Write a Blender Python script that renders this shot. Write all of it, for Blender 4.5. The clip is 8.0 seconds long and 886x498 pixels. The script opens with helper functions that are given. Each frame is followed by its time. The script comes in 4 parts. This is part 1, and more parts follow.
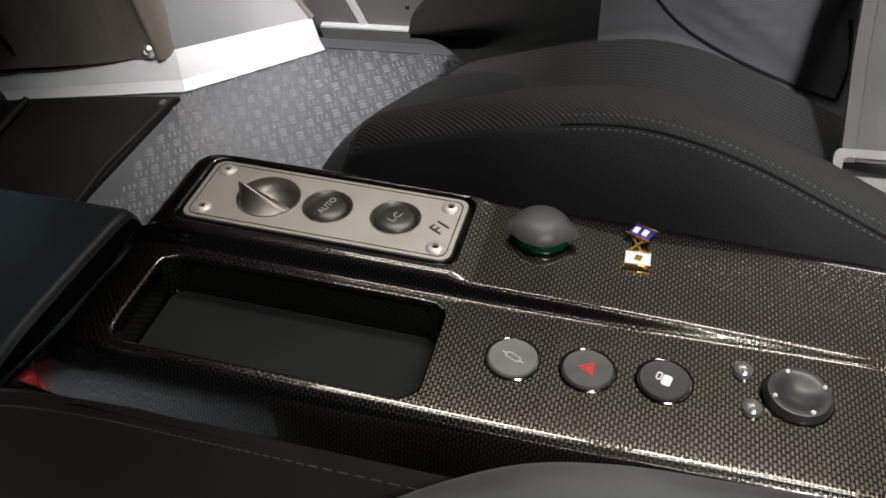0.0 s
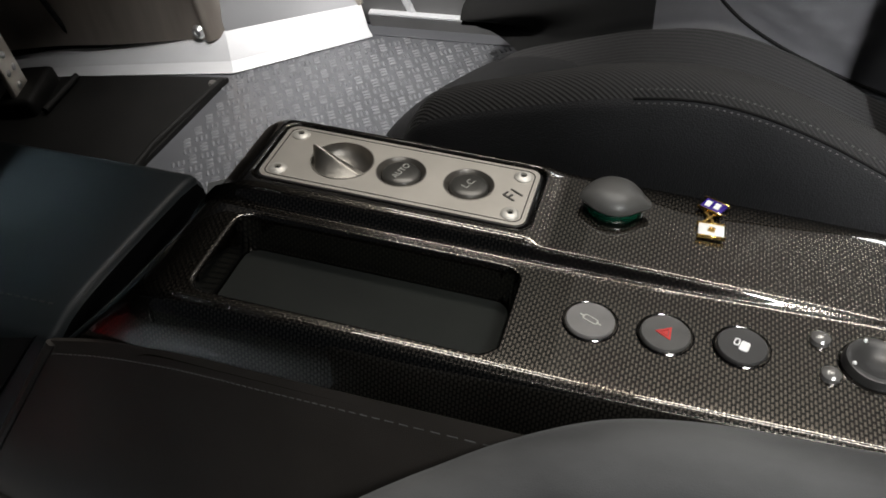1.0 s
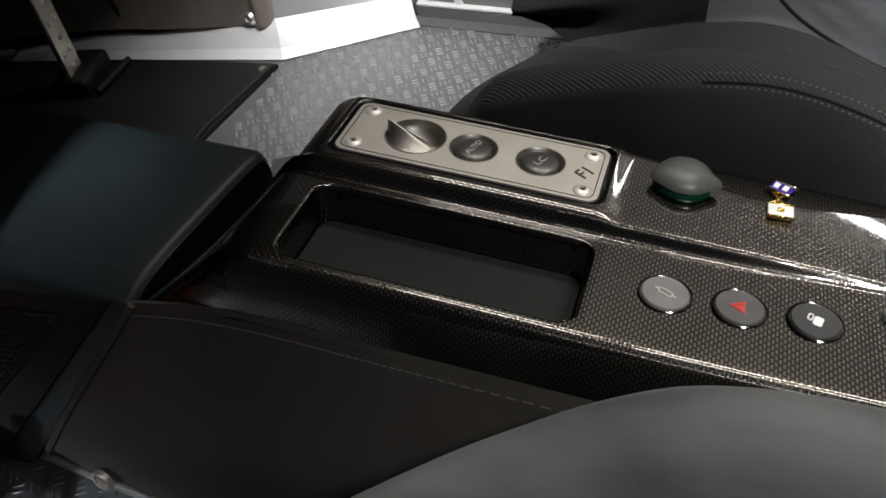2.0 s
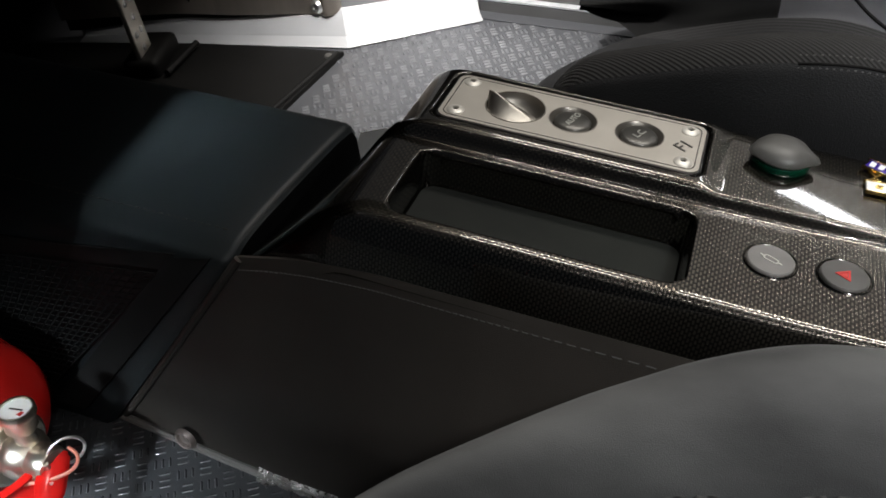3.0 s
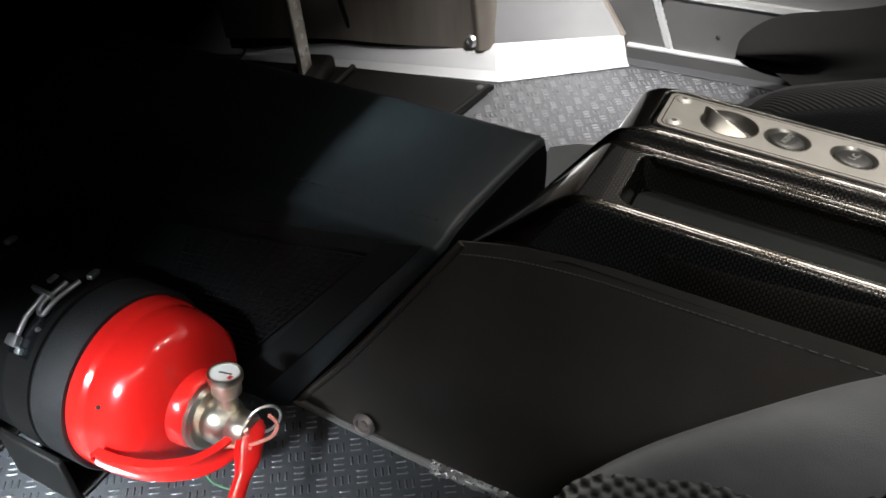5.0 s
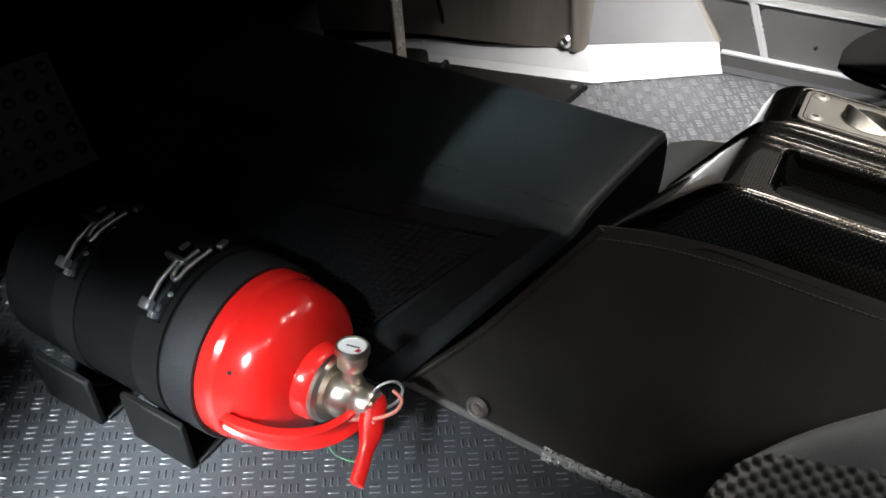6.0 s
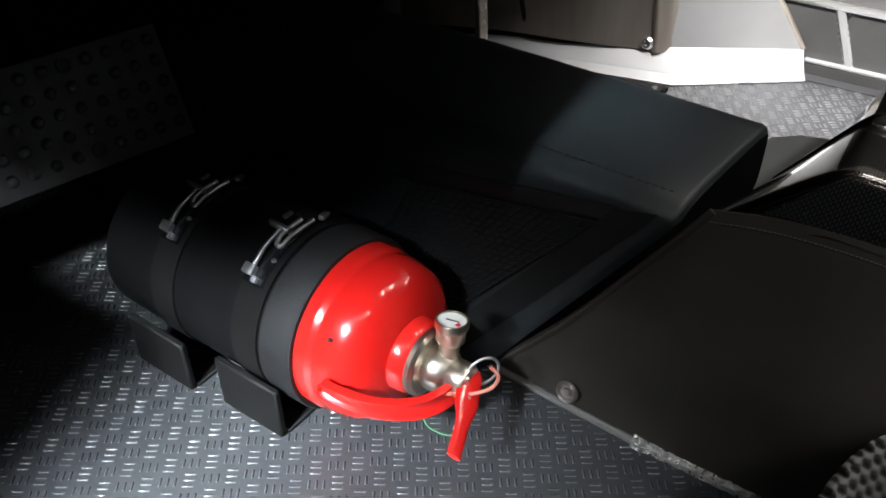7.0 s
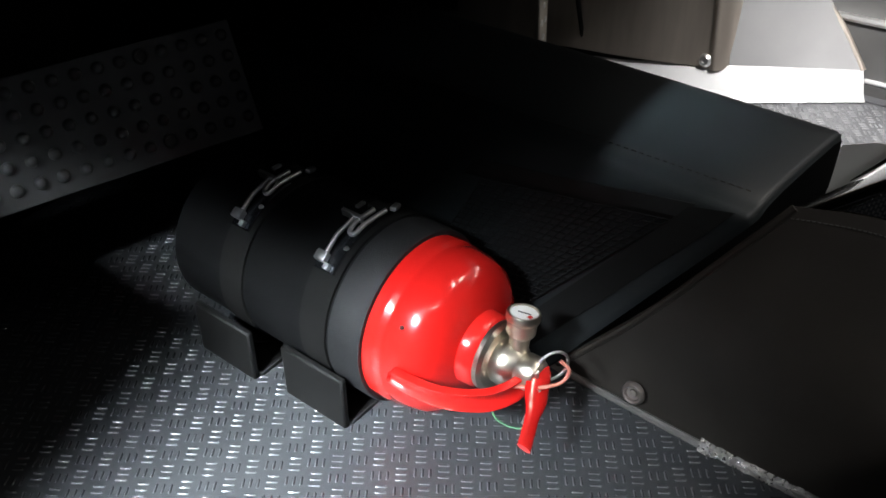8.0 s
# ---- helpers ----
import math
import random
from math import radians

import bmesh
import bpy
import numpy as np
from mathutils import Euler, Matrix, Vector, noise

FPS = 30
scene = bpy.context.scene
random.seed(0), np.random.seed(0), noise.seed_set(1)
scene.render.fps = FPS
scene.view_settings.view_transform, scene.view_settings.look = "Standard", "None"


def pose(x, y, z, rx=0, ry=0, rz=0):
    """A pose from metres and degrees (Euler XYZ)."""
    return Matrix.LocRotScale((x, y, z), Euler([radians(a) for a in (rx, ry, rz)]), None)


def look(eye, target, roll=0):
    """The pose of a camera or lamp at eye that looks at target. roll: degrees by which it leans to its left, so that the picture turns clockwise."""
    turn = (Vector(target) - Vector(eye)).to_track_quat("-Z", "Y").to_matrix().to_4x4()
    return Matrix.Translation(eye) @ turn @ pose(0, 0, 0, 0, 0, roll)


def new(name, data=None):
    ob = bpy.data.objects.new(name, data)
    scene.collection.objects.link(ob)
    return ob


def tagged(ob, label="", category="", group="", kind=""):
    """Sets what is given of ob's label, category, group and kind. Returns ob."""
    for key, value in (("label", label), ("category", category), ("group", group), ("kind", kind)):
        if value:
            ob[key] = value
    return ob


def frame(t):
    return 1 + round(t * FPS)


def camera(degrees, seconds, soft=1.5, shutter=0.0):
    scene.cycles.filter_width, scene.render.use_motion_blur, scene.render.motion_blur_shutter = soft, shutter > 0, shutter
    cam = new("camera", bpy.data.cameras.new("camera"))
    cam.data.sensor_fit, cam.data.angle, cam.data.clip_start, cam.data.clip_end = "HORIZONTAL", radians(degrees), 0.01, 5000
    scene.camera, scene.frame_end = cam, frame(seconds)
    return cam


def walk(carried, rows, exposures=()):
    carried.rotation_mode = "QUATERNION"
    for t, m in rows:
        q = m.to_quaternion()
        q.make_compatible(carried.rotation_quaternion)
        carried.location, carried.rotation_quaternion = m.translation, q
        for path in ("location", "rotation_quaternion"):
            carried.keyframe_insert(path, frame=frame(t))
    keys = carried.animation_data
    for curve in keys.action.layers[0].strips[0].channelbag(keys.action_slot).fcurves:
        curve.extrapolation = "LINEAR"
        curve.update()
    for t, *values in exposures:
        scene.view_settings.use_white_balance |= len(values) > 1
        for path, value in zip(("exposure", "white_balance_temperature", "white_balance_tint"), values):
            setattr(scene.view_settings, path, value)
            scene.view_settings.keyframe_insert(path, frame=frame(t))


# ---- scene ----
cam = camera(53.0, 8.0, 1.7)
PATH = [
    (0, (0.2649, -0.3456, 0.5745), (0.0921, 0.0982, 0.0615), -9.27),
    (0.5, (0.2521, -0.3624, 0.5689), (0.0763, 0.0840, 0.0592), -8.61),
    (1, (0.2341, -0.3765, 0.5650), (0.0544, 0.0713, 0.0579), -7.84),
    (1.5, (0.2223, -0.3888, 0.5643), (0.0372, 0.0587, 0.0588), -7.58),
    (3, (0.1647, -0.4511, 0.5554), (-0.0334, 0.0026, 0.0605), -5.65),
    (3.5, (0.1460, -0.4723, 0.5477), (-0.0623, -0.0120, 0.0632), -4.93),
    (4, (0.1259, -0.4923, 0.5483), (-0.0931, -0.0241, 0.0764), -4.23),
    (5.5, (0.0581, -0.5560, 0.5386), (-0.1945, -0.0828, 0.0888), -2.42),
    (6, (0.0298, -0.5794, 0.5333), (-0.2339, -0.1092, 0.0867), -1.71),
    (6.5, (0.0121, -0.6045, 0.5251), (-0.2649, -0.1376, 0.0833), -1.11),
    (7, (-0.0025, -0.6186, 0.5162), (-0.2920, -0.1551, 0.0787), -0.63),
    (7.5, (-0.0118, -0.6321, 0.5024), (-0.3116, -0.1693, 0.0711), -0.31),
    (8, (-0.0204, -0.6509, 0.4937), (-0.3351, -0.1845, 0.0772), -0.03),
]
walk(cam, [(t, look(eye, target, roll)) for t, eye, target, roll in PATH],
     [(0.0, -0.08), (1.5, -0.05), (3.0, 0.08), (4.0, 0.30), (5.5, 0.36), (8.0, 0.38)])

# ---- world, lights, exposure ----
world = bpy.data.worlds.new("hall")
scene.world = world
world.use_nodes = True
world.node_tree.nodes["Background"].inputs[0].default_value = (0.55, 0.6, 0.7, 1)
world.node_tree.nodes["Background"].inputs[1].default_value = 0.034


def area_lamp(name, eye, target, sx, sy, watts, colour, spread=180):
    data = bpy.data.lights.new(name, "AREA")
    data.shape, data.size, data.size_y, data.energy, data.color = "RECTANGLE", sx, sy, watts, colour
    data.spread = radians(spread)
    ob = new(name, data)
    ob.matrix_world = look(eye, target)
    return ob


area_lamp("hall_lamp_near", (-0.34, -1.45, 1.05), (-0.370, -0.47, 0.03), 0.32, 0.18, 2.5, (0.84, 0.93, 1.0), 19)
area_lamp("hall_and_fill_spot", (0.47, -0.75, 2.3), (-0.245, -0.03, 0.17), 0.09, 0.09, 0.18, (0.82, 0.93, 1.0), 6)
# Fill light added for the near seat; no real lamp is known here.
area_lamp("near_seat_fill", (1.05, -0.70, 1.8), (0.46, -0.20, 0.2), 0.5, 0.2, 1.15, (0.97, 0.985, 1.0), 30)
# This second spot is added fill that brightens the driver's seat pad.
area_lamp("hall_and_fill_spot", (0.80, -1.15, 1.9), (0.44, 0.27, 0.12), 0.2, 0.12, 0.72, (0.98, 0.98, 1.0), 14)
# Added light for the bright kick panel; its real source is unknown.
area_lamp("footwell_fill", (-0.10, 0.24, 0.47), (-0.125, 0.365, 0.02), 0.05, 0.03, 0.95, (1.0, 0.97, 0.94), 78)
# Added panels of stepped width; they grade the sheen reflected in the console deck.
for x0, watts in ((-1.0, 0.7), (-0.3, 0.9), (0.2, 1.2)):
    area_lamp("rear_sheen_panel", ((x0 + 1.75) / 2, 1.70 + 0.05 * x0, 1.25), ((x0 + 1.75) / 2, 0.0, 0.6), 1.75 - x0, 1.5, watts, (1.0, 0.93, 0.84))
area_lamp("hall_tube", (-0.05, 1.10, 2.1), (0.1, -0.05, 0.2), 0.75, 0.22, 9, (1.0, 0.95, 0.88))
area_lamp("hall_tube", (0.80, 1.10, 2.1), (0.6, -0.05, 0.2), 0.75, 0.26, 14, (1.0, 0.95, 0.88))
area_lamp("hall_tube", (-0.10, 0.45, 2.3), (-0.1, 0.0, 0.2), 0.75, 0.09, 5.0, (1.0, 0.97, 0.93))
area_lamp("hall_tube", (0.80, 0.45, 2.3), (0.75, 0.0, 0.2), 0.75, 0.09, 5.0, (1.0, 0.97, 0.93))
area_lamp("hall_tube", (0.65, -1.38, 2.2), (-0.1, -0.3, 0.0), 1.4, 0.025, 3.0, (1.0, 0.97, 0.92))
area_lamp("hall_tube", (1.55, 3.40, 1.87), (0.3, 0.0, 0.2), 1.60, 0.05, 5.4, (0.95, 0.98, 1.0))


# ---- materials ----
def nodes_of(name):
    m = bpy.data.materials.new(name)
    m.use_nodes = True
    nt = m.node_tree
    return m, nt, nt.nodes["Principled BSDF"]


def link(nt, a, b):
    nt.links.new(a, b)


def math_node(nt, op, a, b=None):
    nd = nt.nodes.new("ShaderNodeMath")
    nd.operation = op
    for i, v in enumerate((a, b)):
        if v is None:
            continue
        if isinstance(v, (int, float)):
            nd.inputs[i].default_value = v
        else:
            link(nt, v, nd.inputs[i])
    return nd.outputs[0]


def mix_colour(nt, fac, a, b):
    nd = nt.nodes.new("ShaderNodeMix")
    nd.data_type = "RGBA"
    for i, v in ((0, fac), (6, a), (7, b)):
        if isinstance(v, (int, float)):
            nd.inputs[i].default_value = v
        elif isinstance(v, tuple):
            nd.inputs[i].default_value = (*v, 1)
        else:
            link(nt, v, nd.inputs[i])
    return nd.outputs[2]


def noise_node(nt, scale, detail=4.0, stretch=None):
    tc = nt.nodes.new("ShaderNodeTexCoord")
    nd = nt.nodes.new("ShaderNodeTexNoise")
    nd.inputs["Scale"].default_value, nd.inputs["Detail"].default_value = scale, detail
    if stretch:
        mp = nt.nodes.new("ShaderNodeMapping")
        mp.inputs["Scale"].default_value = stretch
        link(nt, tc.outputs["Object"], mp.inputs["Vector"])
        link(nt, mp.outputs[0], nd.inputs["Vector"])
    else:
        link(nt, tc.outputs["Object"], nd.inputs["Vector"])
    return nd.outputs["Fac"]


def bump_node(nt, height, strength, distance):
    nd = nt.nodes.new("ShaderNodeBump")
    nd.inputs["Strength"].default_value, nd.inputs["Distance"].default_value = strength, distance
    link(nt, height, nd.inputs["Height"])
    return nd.outputs[0]


def surface(name, low, high, rough=0.5, metal=0.0, big=12, fine=400, bump=0.15, depth=0.0004, stretch=None, coat=0.0, rough_var=0.1, spec=0.5, cells=False, sheen=0.0):
    """Two tones mixed by stains, fine grain as relief, gloss that varies."""
    m, nt, b = nodes_of(name)
    n1 = noise_node(nt, big, 5, stretch)
    ramp = math_node(nt, "MULTIPLY", math_node(nt, "SUBTRACT", n1, 0.3), 2.4)
    ramp.node.use_clamp = True
    link(nt, mix_colour(nt, ramp, low, high), b.inputs["Base Color"])
    if cells:
        tc = nt.nodes.new("ShaderNodeTexCoord")
        v = nt.nodes.new("ShaderNodeTexVoronoi")
        v.inputs["Scale"].default_value = fine
        link(nt, tc.outputs["Object"], v.inputs["Vector"])
        n2 = v.outputs["Distance"]
    else:
        n2 = noise_node(nt, fine, 3, stretch)
    r = math_node(nt, "ADD", math_node(nt, "MULTIPLY", n2, rough_var), rough - rough_var / 2)
    link(nt, r, b.inputs["Roughness"])
    b.inputs["Metallic"].default_value, b.inputs["Coat Weight"].default_value = metal, coat
    b.inputs["Coat Roughness"].default_value = 0.05
    b.inputs["Specular IOR Level"].default_value = spec
    b.inputs["Sheen Weight"].default_value, b.inputs["Sheen Roughness"].default_value = sheen, 0.4
    link(nt, bump_node(nt, n2, bump, depth), b.inputs["Normal"])
    return m


def carbon_fibre(name, pitch, pitch_v, dark, light, coat=1.0):
    """Woven tows under clear lacquer: columns of short raised tows, each column set off by half a tow."""
    m, nt, b = nodes_of(name)
    tc = nt.nodes.new("ShaderNodeTexCoord")
    sep = nt.nodes.new("ShaderNodeSeparateXYZ")
    link(nt, tc.outputs["Object"], sep.inputs[0])
    x = math_node(nt, "MULTIPLY", sep.outputs[0], 1 / pitch)
    y = math_node(nt, "MULTIPLY", math_node(nt, "ADD", sep.outputs[1], sep.outputs[2]), 1 / pitch_v)
    odd = math_node(nt, "MODULO", math_node(nt, "ADD", math_node(nt, "FLOOR", x), 4000), 2)
    fx = math_node(nt, "FRACT", x)
    fy = math_node(nt, "FRACT", math_node(nt, "ADD", y, math_node(nt, "MULTIPLY", odd, 0.5)))
    sx = math_node(nt, "SINE", math_node(nt, "MULTIPLY", fx, math.pi))
    sy = math_node(nt, "SINE", math_node(nt, "MULTIPLY", fy, math.pi))
    sx = math_node(nt, "MINIMUM", math_node(nt, "MULTIPLY", math_node(nt, "SUBTRACT", sx, 0.22), 1.7), 1.0)
    sy = math_node(nt, "MINIMUM", math_node(nt, "MULTIPLY", math_node(nt, "SUBTRACT", sy, 0.18), 1.9), 1.0)
    sx.node.use_clamp = sy.node.use_clamp = True
    h = math_node(nt, "MULTIPLY", sx, sy)
    tone = math_node(nt, "MULTIPLY", h, math_node(nt, "ADD", 0.7, math_node(nt, "MULTIPLY", noise_node(nt, 700, 2), 0.6)))
    link(nt, mix_colour(nt, tone, dark, light), b.inputs["Base Color"])
    b.inputs["Metallic"].default_value, b.inputs["Roughness"].default_value = 1.0, 0.26
    b.inputs["Coat IOR"].default_value = 1.58
    b.inputs["Coat Weight"].default_value, b.inputs["Coat Roughness"].default_value = coat, 0.03
    return m


CARBON = carbon_fibre("carbon_fibre", 0.0019, 0.0043, (0.003, 0.0027, 0.0023), (0.165, 0.1495, 0.127), 1.0)
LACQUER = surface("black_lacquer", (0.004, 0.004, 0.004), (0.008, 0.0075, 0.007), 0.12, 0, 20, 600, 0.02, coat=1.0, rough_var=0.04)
STEEL = surface("bead_blasted_aluminium", (0.56, 0.525, 0.47), (0.66, 0.62, 0.56), 0.42, 0.75, 30, 1800, 0.12, 0.0001, rough_var=0.1)
# Stretched tone streaks: brushed grain, with reflected streaks put into the colour too.
BRUSHED = surface("brushed_steel", (0.34, 0.30, 0.26), (0.60, 0.545, 0.49), 0.38, 0.8, 26, 420, 0.12, 0.0001, (1, 1, 0.05), rough_var=0.2)
STRIP = surface("woven_strip", (0.0050, 0.0052, 0.0057), (0.0105, 0.0109, 0.0118), 0.6, 0, 30, 1300, 0.6, 0.0005, cells=True)
CHROME = surface("chrome", (0.85, 0.85, 0.85), (0.95, 0.95, 0.94), 0.36, 1.0, 40, 900, 0.0, 0.0001, rough_var=0.04)
NICKEL = surface("nickel_brass", (0.62, 0.55, 0.45), (0.78, 0.72, 0.62), 0.32, 1.0, 60, 700, 0.1, 0.0002, rough_var=0.15)
LEATHER = surface("black_leather", (0.028, 0.0242, 0.0208), (0.043, 0.0377, 0.0328), 0.55, 0, 14, 1600, 0.35, 0.0003, cells=True, spec=0.22)
BOXSKIN = surface("box_leather", (0.0062, 0.0080, 0.0088), (0.0100, 0.0130, 0.0142), 0.46, 0, 10, 1500, 0.25, 0.0002, cells=True, spec=0.3)
RUBBER = surface("black_rubber", (0.0035, 0.0034, 0.0032), (0.0065, 0.0063, 0.006), 0.65, 0, 25, 900, 0.2, 0.0003, spec=0.2)
TRAYMAT = surface("tray_rubber", (0.006, 0.0072, 0.006), (0.012, 0.0138, 0.0112), 0.8, 0, 18, 1400, 0.25, 0.0003, spec=0.3)
TREADPLATE = surface("dark_tread", (0.028, 0.0295, 0.0315), (0.046, 0.0485, 0.0515), 0.45, 0.0, 8, 900, 0.2, 0.0002, rough_var=0.15)
TREADFAR = surface("pale_tread", (0.08, 0.0825, 0.090), (0.12, 0.1235, 0.133), 0.36, 0.3, 7, 900, 0.15, 0.0002, rough_var=0.15)
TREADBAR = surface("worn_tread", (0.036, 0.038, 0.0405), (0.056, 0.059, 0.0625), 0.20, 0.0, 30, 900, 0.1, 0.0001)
FARBAR = surface("worn_pale_tread", (0.105, 0.108, 0.116), (0.140, 0.144, 0.153), 0.6, 0.15, 30, 900, 0.1, 0.0001)
DARKSTEEL = surface("dark_machined_steel", (0.30, 0.28, 0.25), (0.42, 0.395, 0.355), 0.40, 0.95, 20, 700, 0.12, 0.0001, (1, 0.05, 1), rough_var=0.15)
SCREW = surface("polished_screw", (0.66, 0.63, 0.57), (0.74, 0.71, 0.65), 0.45, 0.5, 90, 900, 0.05)
RED = surface("red_enamel", (0.72, 0.014, 0.012), (0.82, 0.022, 0.016), 0.2, 0, 12, 500, 0.03, 0.0002, coat=0.6, rough_var=0.06)
SLEEVE = surface("black_sleeve", (0.0022, 0.0023, 0.0025), (0.0042, 0.0043, 0.0045), 0.7, 0, 18, 900, 0.3, 0.0004, cells=True, spec=0.12)
PLASTIC = surface("black_plastic", (0.02, 0.02, 0.02), (0.032, 0.031, 0.03), 0.45, 0, 30, 1400, 0.15, 0.0002)
GREYPLASTIC = surface("grey_plastic", (0.066, 0.0645, 0.0605), (0.094, 0.0915, 0.086), 0.4, 0, 40, 1500, 0.15, 0.0002)
WHITE = surface("white_print", (0.84, 0.84, 0.82), (0.9, 0.9, 0.88), 0.35, 0, 50, 900, 0.02)
REDPRINT = surface("red_print", (0.5, 0.02, 0.02), (0.62, 0.04, 0.03), 0.45, 0, 50, 900, 0.02)
GREEN = surface("green_plastic", (0.0, 0.03, 0.016), (0.003, 0.06, 0.03), 0.12, 0, 90, 300, 0.1, coat=1.0)
GOLD = surface("gold_metal", (0.7, 0.45, 0.14), (0.85, 0.6, 0.22), 0.2, 1.0, 90, 700, 0.1)
PURPLE = surface("purple_enamel", (0.03, 0.015, 0.18), (0.05, 0.02, 0.26), 0.2, 0, 90, 700, 0.02, coat=0.8)
FABRIC = surface("black_fabric", (0.022, 0.0222, 0.0232), (0.040, 0.0402, 0.0418), 0.85, 0, 10, 620, 0.9, 0.0008, cells=True, spec=0.25)
FOOTPLATE = surface("black_anodised_plate", (0.10, 0.0993, 0.098), (0.14, 0.139, 0.137), 0.34, 0.3, 30, 1400, 0.15, 0.0002)
BUCKLE = surface("beige_metal_buckle", (0.13, 0.122, 0.112), (0.18, 0.168, 0.155), 0.4, 0.4, 40, 900, 0.1)
SATINWHITE = surface("satin_white_cladding", (0.72, 0.71, 0.68), (0.82, 0.81, 0.78), 0.4, 0, 14, 700, 0.1)
GREYFABRIC = surface("grey_fabric", (0.044, 0.0445, 0.0445), (0.118, 0.1185, 0.117), 0.8, 0, 16, 1700, 0.25, 0.0004, (0.5, 1, 1), cells=True, spec=0.3, sheen=0.08)
WHITEPANEL = surface("pale_metal_panel", (0.46, 0.468, 0.485), (0.60, 0.608, 0.625), 0.45, 0.2, 8, 600, 0.1, rough_var=0.15)
GREYPANEL = surface("grey_metal_panel", (0.1, 0.1, 0.1), (0.16, 0.16, 0.16), 0.45, 0.3, 8, 700, 0.15, rough_var=0.15)
KICKGREY = surface("grey_painted_metal", (0.26, 0.263, 0.272), (0.34, 0.343, 0.353), 0.42, 0.3, 8, 600, 0.1, rough_var=0.15)
SIDECLOTH = surface("seat_side_fabric", (0.0135, 0.0136, 0.0142), (0.024, 0.0241, 0.025), 0.85, 0, 10, 900, 0.6, 0.0005, cells=True, spec=0.2)
PAD = surface("pad_fabric", (0.050, 0.0503, 0.0533), (0.088, 0.0885, 0.093), 0.8, 0, 7, 1300, 0.35, 0.0004, cells=True, spec=0.3)
LIGHTTHREAD = surface("pale_thread", (0.055, 0.054, 0.052), (0.09, 0.088, 0.085), 0.7, 0, 200, 2000, 0.2)
BELT = surface("belt_webbing", (0.05, 0.0475, 0.045), (0.08, 0.076, 0.072), 0.8, 0, 20, 1200, 0.4, 0.0004, (1, 1, 0.1))
DARK = surface("lining_and_gap_shade", (0.003, 0.003, 0.003), (0.006, 0.006, 0.006), 0.85, 0, 6, 500, 0.2, spec=0.2)
FOIL = surface("torn_foil_tape", (0.05, 0.046, 0.043), (0.27, 0.255, 0.237), 0.3, 0.8, 120, 500, 0.8, 0.001, rough_var=0.3)
THREAD = surface("grey_thread", (0.05, 0.049, 0.047), (0.08, 0.078, 0.075), 0.8, 0, 200, 2000, 0.2)
PINKWIRE = surface("pink_tie", (0.62, 0.2, 0.15), (0.72, 0.27, 0.2), 0.4, 0, 90, 600, 0.05)
GREENWIRE = surface("green_tie", (0.05, 0.22, 0.09), (0.09, 0.3, 0.13), 0.5, 0, 90, 600, 0.05)


def honeycomb(name, pitch):
    """Spacer mesh: staggered round holes in grey knit."""
    m, nt, b = nodes_of(name)
    tc = nt.nodes.new("ShaderNodeTexCoord")
    sep = nt.nodes.new("ShaderNodeSeparateXYZ")
    link(nt, tc.outputs["UV"], sep.inputs[0])
    a = math_node(nt, "COSINE", math_node(nt, "MULTIPLY", sep.outputs[0], 2 * math.pi / pitch))
    c = math_node(nt, "COSINE", math_node(nt, "MULTIPLY", sep.outputs[1], 2 * math.pi / (pitch * 0.95)))
    h = math_node(nt, "MULTIPLY", a, c)
    h = math_node(nt, "ADD", math_node(nt, "MULTIPLY", h, 0.5), 0.5)
    hole = math_node(nt, "SMOOTH_MIN", math_node(nt, "MULTIPLY", math_node(nt, "SUBTRACT", h, 0.12), 2.6), 1.0)
    hole.node.inputs[2].default_value = 0.2
    hole.node.use_clamp = True
    link(nt, mix_colour(nt, hole, (0.010, 0.0098, 0.0092), (0.085, 0.083, 0.078)), b.inputs["Base Color"])
    b.inputs["Roughness"].default_value = 0.85
    link(nt, bump_node(nt, math_node(nt, "ADD", h, math_node(nt, "MULTIPLY", noise_node(nt, 1500), 0.15)), 0.9, 0.002), b.inputs["Normal"])
    return m


def ribbed(name, pitch, low, high, axis=0):
    """Cord fabric: fine ribs."""
    m, nt, b = nodes_of(name)
    tc = nt.nodes.new("ShaderNodeTexCoord")
    sep = nt.nodes.new("ShaderNodeSeparateXYZ")
    link(nt, tc.outputs["Object"], sep.inputs[0])
    along, across = (0.75, 0.9) if axis == 0 else (0.12, 1.0)
    x = math_node(nt, "ADD", math_node(nt, "MULTIPLY", sep.outputs[0], along), math_node(nt, "MULTIPLY", sep.outputs[1], across))
    rib = math_node(nt, "ADD", math_node(nt, "MULTIPLY", math_node(nt, "SINE", math_node(nt, "MULTIPLY", x, 2 * math.pi / pitch)), 0.5), 0.5)
    cross = math_node(nt, "SINE", math_node(nt, "MULTIPLY", math_node(nt, "SUBTRACT", sep.outputs[1], sep.outputs[0]), 2 * math.pi / (pitch * 0.6)))
    h = math_node(nt, "ADD", rib, math_node(nt, "MULTIPLY", cross, 0.2))
    h = math_node(nt, "MULTIPLY", h, math_node(nt, "ADD", 0.6, math_node(nt, "MULTIPLY", noise_node(nt, 300), 0.7)))
    link(nt, mix_colour(nt, h, low, high), b.inputs["Base Color"])
    b.inputs["Roughness"].default_value = 0.8
    b.inputs["Specular IOR Level"].default_value = 0.3
    link(nt, bump_node(nt, h, 0.6, 0.0008), b.inputs["Normal"])
    return m


